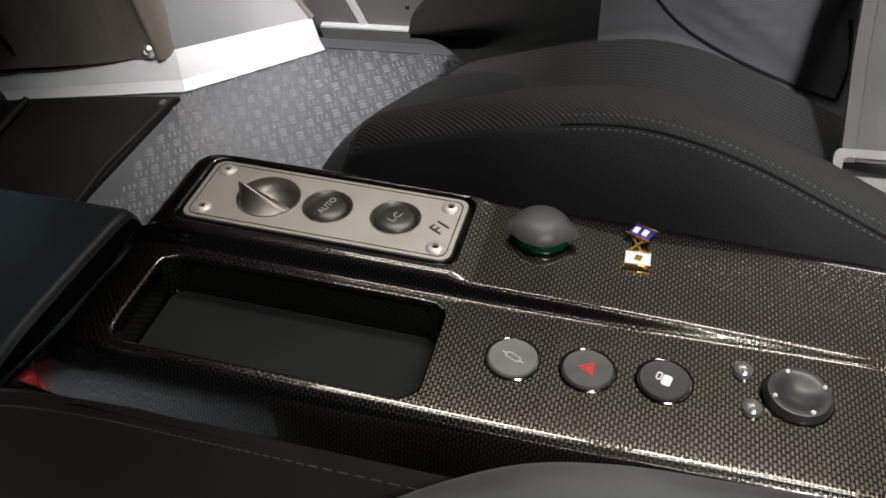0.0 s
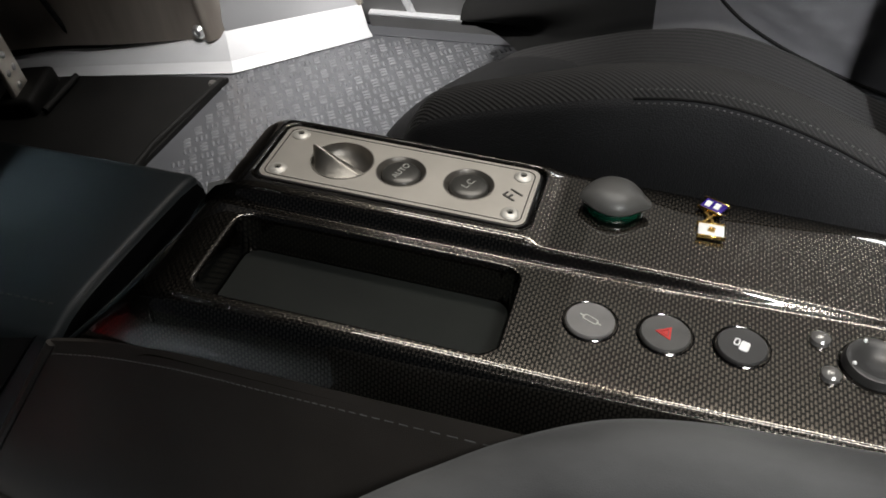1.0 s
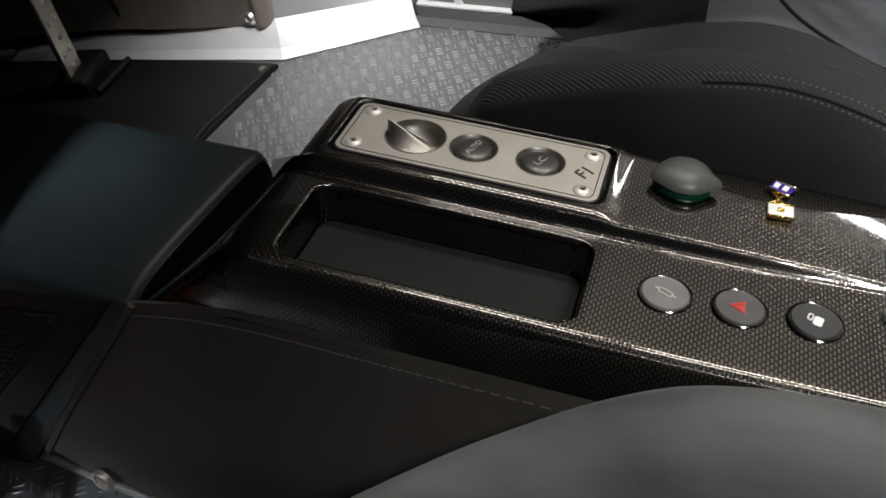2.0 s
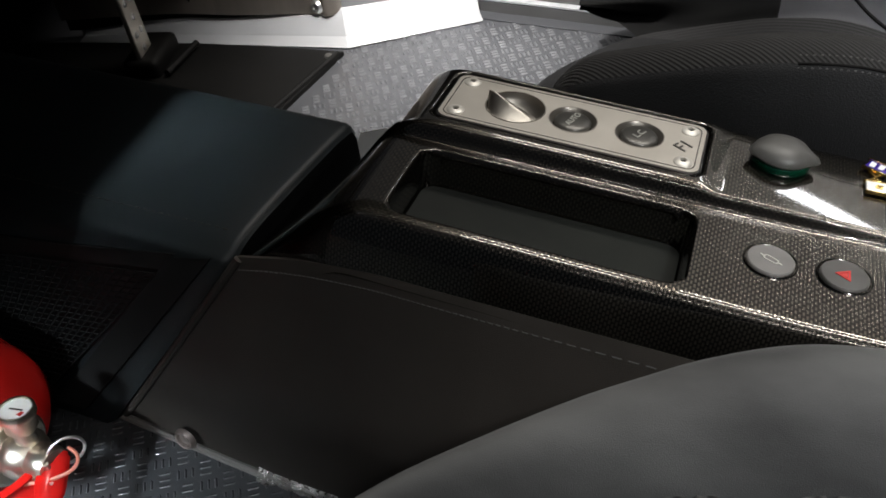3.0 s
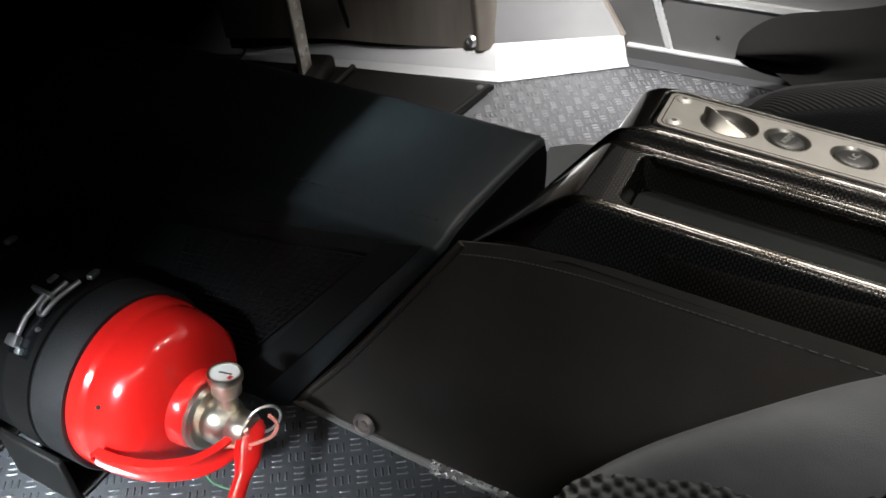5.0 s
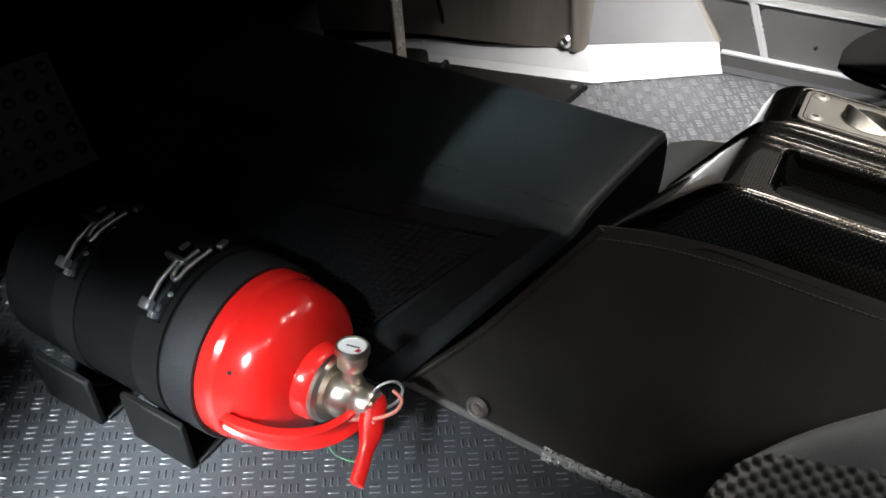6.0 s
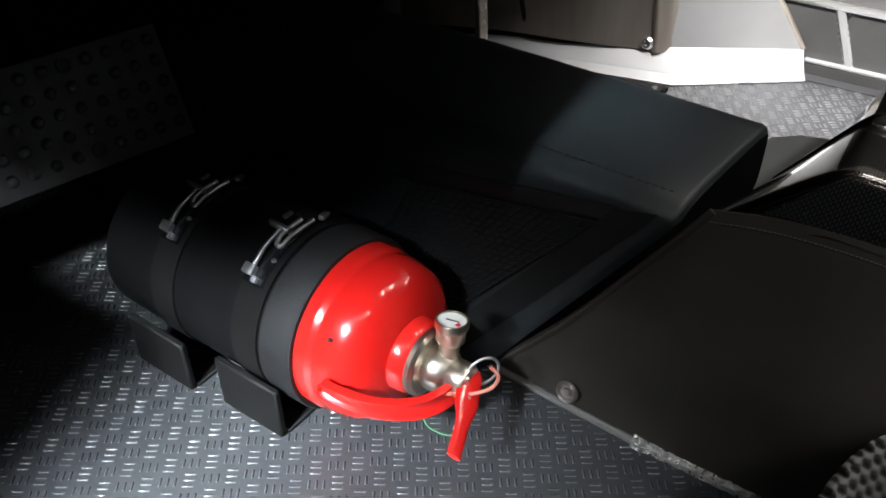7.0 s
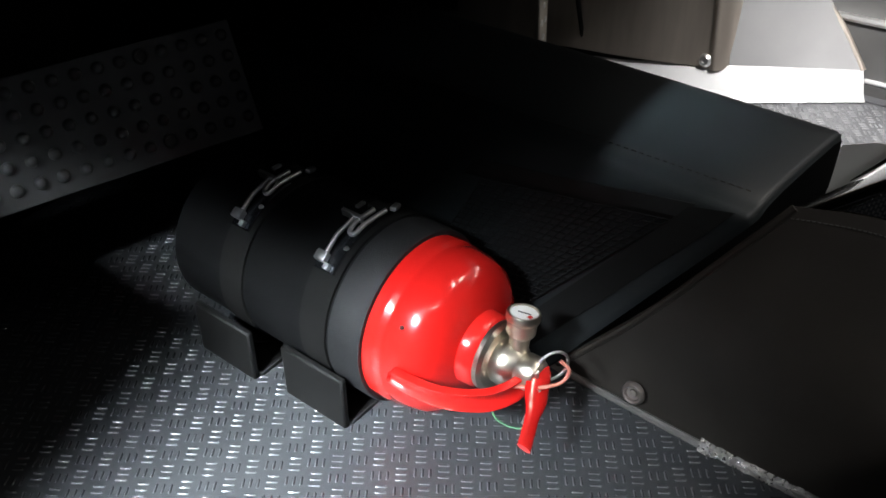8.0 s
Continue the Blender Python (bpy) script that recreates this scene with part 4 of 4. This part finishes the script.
part("weld_seam", loft(seam), WHITEPANEL, sill, "pale bead of sealant")
for x, z in ((-0.045, 0.040), (-0.115, 0.078), (0.02, 0.045)):
    part("rivet", lathe([(0, 0.0018), (0.0016, 0.0014), (0.0026, 0.0)], 14), PLASTIC, sill, "", look((x, 0.4605 + 0.05 * (z - 0.03), z), (x, 1.0, z - 0.08)))
setting("door_lining", box((-0.95, 0.53, -0.03), (1.1, 0.56, 0.42), 0.01), DARK, "black door lining", "door")

kick = thing("kick_panel", "pale painted metal kick panel with folded edge", "panel", None, "", "structure")
b0, b1 = Vector((-0.272, 0.335, 0.0005)), Vector((-0.139, 0.428, 0.0005))
f0 = Vector((-0.60, 0.270, 0.0005))
c0, c1 = Vector((-0.292, 0.372, 0.030)), Vector((-0.152, 0.440, 0.034))
def fold(b, c):
    """Foot of the panel: a flat flange, a crease and a steeper facet."""
    return [b, lerp(b, c, 0.46) + Vector((0.002, -0.004, -0.007)), lerp(b, c, 0.50) + Vector((0.0015, -0.0035, -0.0055)), c]


part("folded_foot", loft([fold(f0, f0 + Vector((-0.005, 0.04, 0.02))), fold(Vector((-0.45, 0.302, 0.0005)), Vector((-0.455, 0.345, 0.022))), fold(b0, c0), fold(lerp(b0, b1, 0.5), lerp(c0, c1, 0.5)), fold(b1, c1)], 0.002), WHITEPANEL, kick, "", None, 14)
t0, t1 = Vector((-0.345, 0.435, 0.36)), Vector((-0.33, 0.525, 0.36))
part("upright", loft([[lerp(c0, c1, s), lerp(Vector((-0.31, 0.395, 0.14)), Vector((-0.237, 0.475, 0.125)), s), lerp(t0, t1, s)] for s in (0, 0.25, 0.5, 0.75, 1)], 0.002), KICKGREY, kick, "pale grey upright panel")
part("folded_edge", tube(spline([c1, (-0.185, 0.455, 0.07), (-0.237, 0.474, 0.125), (-0.29, 0.50, 0.24)], 6), 0.004, 8), BRUSHED, kick, "rolled metal edge")
part("rivet", lathe([(0, 0.002), (0.003, 0.0015), (0.004, 0)], 14), WHITEPANEL, kick, "", look((-0.262, 0.425, 0.085), (-0.1, 1, 0.0)))

arch = thing("wheel_arch_cover", "brushed steel wheel arch cover with a folded edge", "cover")
plan = spline([(-0.62, 0.275, 0), (-0.50, 0.318, 0), (-0.42, 0.334, 0), (-0.37, 0.346, 0), (-0.330, 0.3575, 0), (-0.312, 0.3595, 0), (-0.306, 0.356, 0), (-0.300, 0.3605, 0), (-0.292, 0.372, 0), (-0.286, 0.395, 0)], 4)
cols = []
for i, p in enumerate(plan):
    f = i / (len(plan) - 1)
    low = 0.026 + 0.004 * sstep(0.86, 1.0, f)
    cols.append([(p.x - 0.16 * max(0, z - 0.02) ** 1.15, p.y + 0.10 * max(0, z - 0.02), z) for z in (low, low + 0.004, 0.05, 0.1, 0.16, 0.24, 0.34)])
part("sheet", loft(cols, 0.0015), BRUSHED, arch, "", None, 60)
# Black strip stands in for the shaded gap below the arch sheet.
part("gap_shade", loft([[(p.x, p.y + 0.007, 0.009), (p.x, p.y + 0.007, 0.040)] for p in plan[:-8]], 0.0015), DARK, arch, "black strip standing in for the shade under the lower edge")
bolt = part("bolt", lathe([(0.0, 0.0025), (0.0028, 0.0025), (0.003, 0.004), (0.0055, 0.004), (0.0075, 0.0015), (0.0085, 0.0)], 24), CHROME, arch, "bright bolt with washer", look((-0.3175, 0.3585, 0.036), (-0.24, 1.0, -0.05)))

mat = thing("driver_floor_mat", "black ribbed rubber mat with a raised edge on the floor", "mat")
outline = [(-0.272, 0.322), (-0.297, 0.165), (-0.300, 0.06), (-0.66, 0.06), (-0.66, 0.25), (-0.45, 0.298), (-0.36, 0.312)]
part("pad", slab(outline, 0.0, 0.006, 0.002), RUBBER, mat)
part("rim", tube([(-0.276, 0.316, 0.006), (-0.298, 0.20, 0.007), (-0.302, 0.07, 0.007)], 0.0035, 8), RUBBER, mat)
part("stud", lathe([(0, 0.003), (0.004, 0.002), (0.005, 0)], 14), GREYPLASTIC, mat, "", pose(-0.284, 0.308, 0.006))

pedal = thing("accelerator_pedal", "drilled metal accelerator pedal hinged at the floor", "pedal", pose(-0.480, 0.240, 0.02, 0, -2, 12))
part("pad", box((-0.003, -0.016, 0.0), (0.003, 0.016, 0.34), 0.0015, 1), STEEL, pedal, "brushed metal pad")
for k in range(15):
    for y in ((-0.0065, 0.0065) if k % 2 else (0.0,)):
        part("stud", lathe([(0, 0.0016), (0.003, 0.0012), (0.0042, 0.0)], 12), CHROME, pedal, "", pose(0.003, y, 0.012 + 0.019 * k, 0, 90, 0))
part("hinge", box((-0.02, -0.024, -0.02), (0.022, 0.045, 0.006), 0.008, 3), RUBBER, pedal, "black hinge block")
part("hinge_bar", tube([(0.03, -0.02, -0.010), (0.045, 0.04, -0.009)], 0.004, 10), RUBBER, pedal)
part("cable", tube(spline([(0.02, 0.06, 0.30), (0.015, 0.07, 0.15), (0.03, 0.085, 0.02)], 8), 0.003, 8), RUBBER, pedal)

# driver-side tunnel cladding that shows in the gap ahead of the console
clad = thing("driver_side_cladding", "pale satin tunnel cladding on the driver side", "panel")
part("sheet", loft([[(-0.118, 0.012, 0.10), (-0.100, 0.022, 0.148), (-0.084, 0.045, 0.135), (-0.090, 0.07, 0.06), (-0.095, 0.08, 0.0)], [(-0.095, 0.012, 0.10), (-0.078, 0.020, 0.158), (-0.055, 0.045, 0.150), (-0.06, 0.07, 0.06), (-0.06, 0.08, 0.0)], [(0.0, 0.03, 0.12), (0.0, 0.035, 0.16), (0.0, 0.05, 0.150), (0.0, 0.07, 0.06), (0.0, 0.08, 0.0)]], 0.002), SATINWHITE, clad)


# ---- seats ----
def interp(x, table):
    """A smooth curve through the table's points."""
    xs_, ys_ = zip(*table)
    x = min(max(x, xs_[0]), xs_[-1])
    i = min(max(sum(1 for k in xs_ if k <= x) - 1, 0), len(xs_) - 2)
    def slope(k):
        a, b = max(k - 1, 0), min(k + 1, len(xs_) - 1)
        return (ys_[b] - ys_[a]) / (xs_[b] - xs_[a])
    h = xs_[i + 1] - xs_[i]
    t = (x - xs_[i]) / h
    return ((1 + 2 * t) * (1 - t) ** 2 * ys_[i] + t * (1 - t) ** 2 * h * slope(i) + t * t * (3 - 2 * t) * ys_[i + 1] + t * t * (t - 1) * h * slope(i + 1))


def lerp_f(a, b, t):
    return a * (1 - t) + b * t


driver = thing("bucket_seat", "black fabric bucket seat with stitched side bolster", "seat")
HS = [(0.0, 0.13), (0.03, 0.160), (0.06, 0.178), (0.10, 0.196), (0.14, 0.212), (0.18, 0.225), (0.24, 0.231), (0.30, 0.218), (0.38, 0.188), (0.50, 0.140), (0.7, 0.08)]
YS = [(0.0, 0.090), (0.06, 0.078), (0.13, 0.064), (0.18, 0.057), (0.24, 0.054), (0.30, 0.047), (0.38, 0.028), (0.50, 0.0), (0.7, -0.05)]


def seat_near(x, front):
    """Section of the near bolster at x, from the floor side over the crest to the cushion."""
    z, y = interp(x, HS), interp(x, YS)
    n = sstep(front, front + 0.05, x)
    r = math.sqrt(max(0.0, 1 - (1 - min(1, (x - front) / 0.05)) ** 2)) if x < front + 0.05 else 1.0
    out = []
    for dy, dz in ((0.010, -0.18), (-0.012, -0.10), (-0.016, -0.06), (-0.011, -0.025), (-0.002, -0.003), (0.004, 0.003), (0.014, 0.008), (0.026, 0.009), (0.042, 0.002), (0.062, -0.018), (0.085, -0.052), (0.115, -0.088), (0.15, -0.104), (0.20, -0.110), (0.25, -0.108)):
        yy = y + 0.06 + (dy - 0.06) * (0.25 + 0.75 * r)
        out.append(Vector((x, yy, max(0.012, 0.06 + (z - 0.06 + dz) * (0.35 + 0.65 * r)))))
    return out


xs = dense(0.010, 0.62, 0.012, (0.02,), 0.004, 0.03)
full = [seat_near(x, 0.008) for x in xs]
SPL = 4
dense_sec = [spline(s, SPL) for s in full]
cut = 5 * SPL
part("side_panel", loft([s[:cut + 1] for s in dense_sec]), SIDECLOTH, driver, "smooth black side fabric")
part("bolster_top", loft([s[cut:cut + 17] for s in dense_sec]), BOLSTERCLOTH, driver, "finely ribbed dark fabric")
part("bolster_seam", tube([s[cut] + Vector((0, -0.0004, 0.0002)) for s in dense_sec[22:54]], 0.0009, 6), NOSECLOTH, driver, "dark seam between the stitch rows")
part("cushion", loft([s[cut + 16:] for s in dense_sec]), RIBCLOTH, driver, "finely ribbed black fabric cushion")
for off in (-2, 2):
    st = bmesh.new()
    ln = [s[cut + off] + Vector((0, -0.0007, 0.0010)) for s in dense_sec[22:56]]
    ln = spline(ln, 6)
    for a, b in zip(ln[::2], ln[1::2]):
        joined(st, tube([a, lerp(a, b, 0.7)], 0.00045, 5))
    part("stitching", st, LIGHTTHREAD, driver, "grey thread")["kind"] = "stuff"
# rolled front edge of the cushion, swept back towards the door side
part("cushion_roll", tube(spline([(0.030, 0.095, 0.098), (0.020, 0.120, 0.090), (0.020, 0.146, 0.086), (0.029, 0.176, 0.084), (0.047, 0.206, 0.083), (0.073, 0.236, 0.082), (0.108, 0.262, 0.066), (0.150, 0.285, 0.035)], 6), 0.036, 20), SIDECLOTH, driver, "smooth black cloth roll")
# far bolster
SEAM = [(-0.02, 0.2), (0.215, 0.158), (0.244, 0.130), (0.264, 0.115), (0.30, 0.093), (0.35, 0.070), (0.389, 0.056), (0.66, 0.04)]
farb = []
for x in dense(-0.012, 0.66, 0.015, (0.0,), 0.004, 0.03):
    r = math.sqrt(max(0.0, 1 - (1 - min(1, (x + 0.014) / 0.06)) ** 2)) if x < 0.046 else 1.0
    z = interp(x, [(-0.02, 0.050), (0.1, 0.085), (0.20, 0.115), (0.25, 0.116), (0.3, 0.088), (0.4, 0.05), (0.66, 0.04)])
    top = interp(x, [(-0.02, 0.105), (0.1, 0.13), (0.25, 0.19), (0.4, 0.24), (0.66, 0.40)])
    c = Vector((x, 0.378, 0.068))
    sec = [Vector((x, y, zz)) for y, zz in ((0.25, z - 0.012), (0.29, z - 0.004), (0.318, z - 0.003), (0.328, z + 0.010), (0.345, lerp_f(z, top, 0.55)), (0.372, top - 0.006), (0.395, top), (0.415, top - 0.015), (0.424, (top + 0.03) / 2), (0.41, 0.03))]
    slow = sstep(0.0, 0.15, x)
    ln = spline([c + (p - c) * (0.08 + 0.92 * (min(r, slow) if p.y < 0.335 else r)) for p in sec], 9)
    seam_z = interp(x, SEAM)
    for p in ln:
        # slack folds in the pad above its seam
        up = p.z - seam_z
        k = sstep(0.005, 0.03, up) * sstep(0.235, 0.30, x) * (1 - sstep(0.37, 0.40, x)) * (1 - sstep(0.40, 0.42, p.y))
        p.y -= 0.004 * k * math.sin((up + 0.35 * (x - 0.3)) * 2 * math.pi / 0.030 + 3 * noise.noise((x * 9, p.z * 20, 0.5))) + 0.004 * k
    farb.append((x, ln))
# The bolster is split here: the nose's darker tone is painted shade.
nose = [ln for x, ln in farb if x < 0.185]
part("bolster_nose", loft(nose), NOSECLOTH, driver, "front of the far bolster with its shade put into the colour", None, 60)
part("far_bolster", loft([nose[-1]] + [ln for x, ln in farb if x >= 0.185]), PAD, driver, "wrinkled dark grey pad fabric", None, 60)
part("pad_seam", tube(spline([(0.215, 0.341, 0.158), (0.231, 0.335, 0.142), (0.244, 0.3295, 0.130), (0.264, 0.3255, 0.115), (0.30, 0.3255, 0.093), (0.35, 0.3255, 0.070), (0.389, 0.3255, 0.056)], 6), 0.0016, 8), NOSECLOTH, driver, "sunk dark seam")
part("pad_seam", tube(spline([(0.389, 0.3255, 0.056), (0.393, 0.3315, 0.080), (0.391, 0.3355, 0.104), (0.386, 0.337, 0.13)], 6), 0.0016, 8), NOSECLOTH, driver, "sunk dark seam")
back = []
for i in range(14):
    s = i / 13
    back.append(spline([(0.54 + 0.26 * s, -0.02, 0.03 + 0.7 * s), (0.52 + 0.26 * s, 0.04, 0.03 + 0.7 * s), (0.57 + 0.26 * s, 0.13, 0.02 + 0.7 * s), (0.59 + 0.26 * s, 0.22, 0.02 + 0.7 * s), (0.57 + 0.26 * s, 0.31, 0.02 + 0.7 * s), (0.52 + 0.26 * s, 0.38, 0.03 + 0.7 * s), (0.54 + 0.26 * s, 0.42, 0.03 + 0.7 * s)], 4))
part("backrest", loft(back, 0.03), FABRIC, driver, "black fabric backrest")

belt = thing("seat_belt", "grey webbing seat belt with buckle lying on the seat", "seat belt")
part("webbing", loft([[p + Vector((-0.024, 0.0, 0.0)), p + Vector((-0.021, -0.002, 0.001)), p + Vector((0.021, -0.002, 0.001)), p + Vector((0.024, 0.0, 0.0))] for p in spline([(0.404, 0.200, 0.098), (0.402, 0.222, 0.135), (0.400, 0.245, 0.18), (0.405, 0.29, 0.24), (0.43, 0.36, 0.33)], 8)], 0.002), BELT, belt)
part("hem", loft([[p + Vector((-0.0255, -0.0005, 0.0)), p + Vector((-0.0245, -0.004, 0.002)), p + Vector((-0.0150, -0.004, 0.002)), p + Vector((-0.0140, -0.0015, 0.001))] for p in spline([(0.404, 0.200, 0.098), (0.402, 0.222, 0.135), (0.400, 0.245, 0.18), (0.405, 0.29, 0.24), (0.43, 0.36, 0.33)], 8)]), BELT, belt, "doubled webbing edge")
part("buckle", ring_slab(round_rect(-0.030, 0.030, -0.016, 0.016, 0.005, 4), round_rect(-0.023, 0.023, -0.004, 0.010, 0.003, 4), 0, 0.004), BUCKLE, belt, "beige metal buckle frame", pose(0.404, 0.194, 0.094, 55, 0, 0))

# seat beside the camera
near = thing("bucket_seat", "grey fabric bucket seat with a honeycomb mesh cushion", "seat")
EDGE = [(0.006, -0.56), (0.005, -0.48), (0.005, -0.42), (0.006, -0.375), (0.009, -0.345), (0.015, -0.318), (0.025, -0.295), (0.046, -0.267), (0.076, -0.238), (0.112, -0.208), (0.138, -0.190), (0.171, -0.170), (0.21, -0.154), (0.253, -0.147), (0.303, -0.146), (0.36, -0.146), (0.5, -0.15)]
edge_line = spline([(x, y, 0.190 + 0.03 * sstep(0.0, 0.25, x)) for x, y in EDGE], 6)
rows_n = []
for i, p in enumerate(edge_line):
    q = edge_line[min(i + 1, len(edge_line) - 1)] - edge_line[max(i - 1, 0)]
    inn = Vector((q.y, -q.x, 0)).normalized()
    z = p.z
    wd = 0.22 + 0.85 * sstep(-0.02, 0.20, p.x)
    sec = [(0.030, -0.17), (0.006, -0.10), (-0.001, -0.04), (0.0, -0.012), (0.007, 0.006), (0.022, 0.014), (0.040, 0.010), (0.056, -0.006), (0.068, -0.026)]
    rows_n.append(spline([Vector((p.x + inn.x * d * wd, p.y + inn.y * d * wd, max(0.01, z + h))) for d, h in sec], 4))
part("bolster", loft(rows_n), GREYFABRIC, near, "grey woven fabric bolster")
MESHLINE = [(-0.08, -0.56), (-0.03, -0.40), (-0.006, -0.345), (0.014, -0.322), (0.026, -0.305), (0.046, -0.290), (0.08, -0.271), (0.12, -0.258), (0.155, -0.243), (0.195, -0.231), (0.30, -0.222), (0.5, -0.22)]
cush = []
for row in rows_n:
    k = next((i for i, p in enumerate(row) if i > 14 and p.y < interp(p.x, MESHLINE)), len(row) - 2)
    tgt = Vector((row[-1].x * 0.35 + 0.36, -0.47, 0.10))
    a, b = row[k - 1], row[k]
    da, db = a.y - interp(a.x, MESHLINE), b.y - interp(b.x, MESHLINE)
    run = [lerp(a, b, min(1, max(0, da / (da - db + 1e-9)))) if k > 15 else a] + row[k:] + [lerp(row[-1], tgt, f / 20) for f in range(1, 21)]
    step = (len(run) - 1) / 40
    ln = []
    for n in range(41):
        q = min(int(n * step), len(run) - 2)
        ln.append(lerp(run[q], run[q + 1], n * step - q) + Vector((0, 0, 0.0022)))
    cush.append(ln)
bm = loft(cush)
shown = {e for f in bm.faces if f.calc_center_median().x < 0.26 and f.calc_center_median().y > -0.50 for e in f.edges}
bmesh.ops.subdivide_edges(bm, edges=list(shown), cuts=4, use_grid_fill=True)
bmesh.ops.recalc_face_normals(bm, faces=bm.faces)
bm.normal_update()
for v in bm.verts:
    cu, cv = v.co.x + 0.2 * v.co.y, v.co.y + 0.9 * v.co.z
    k = 0.5 + 0.5 * math.cos(2 * math.pi * cu / 0.0100) * math.cos(2 * math.pi * cv / 0.0095)
    v.co.z += 0.0030 * sstep(0.10, 0.62, k) - 0.0015
uv = bm.loops.layers.uv.new("plan")
for f in bm.faces:
    for lp in f.loops:
        lp[uv].uv = (lp.vert.co.x + 0.2 * lp.vert.co.y, lp.vert.co.y + 0.9 * lp.vert.co.z)
part("cushion", bm, HONEYCOMB, near, "grey honeycomb spacer mesh cushion")


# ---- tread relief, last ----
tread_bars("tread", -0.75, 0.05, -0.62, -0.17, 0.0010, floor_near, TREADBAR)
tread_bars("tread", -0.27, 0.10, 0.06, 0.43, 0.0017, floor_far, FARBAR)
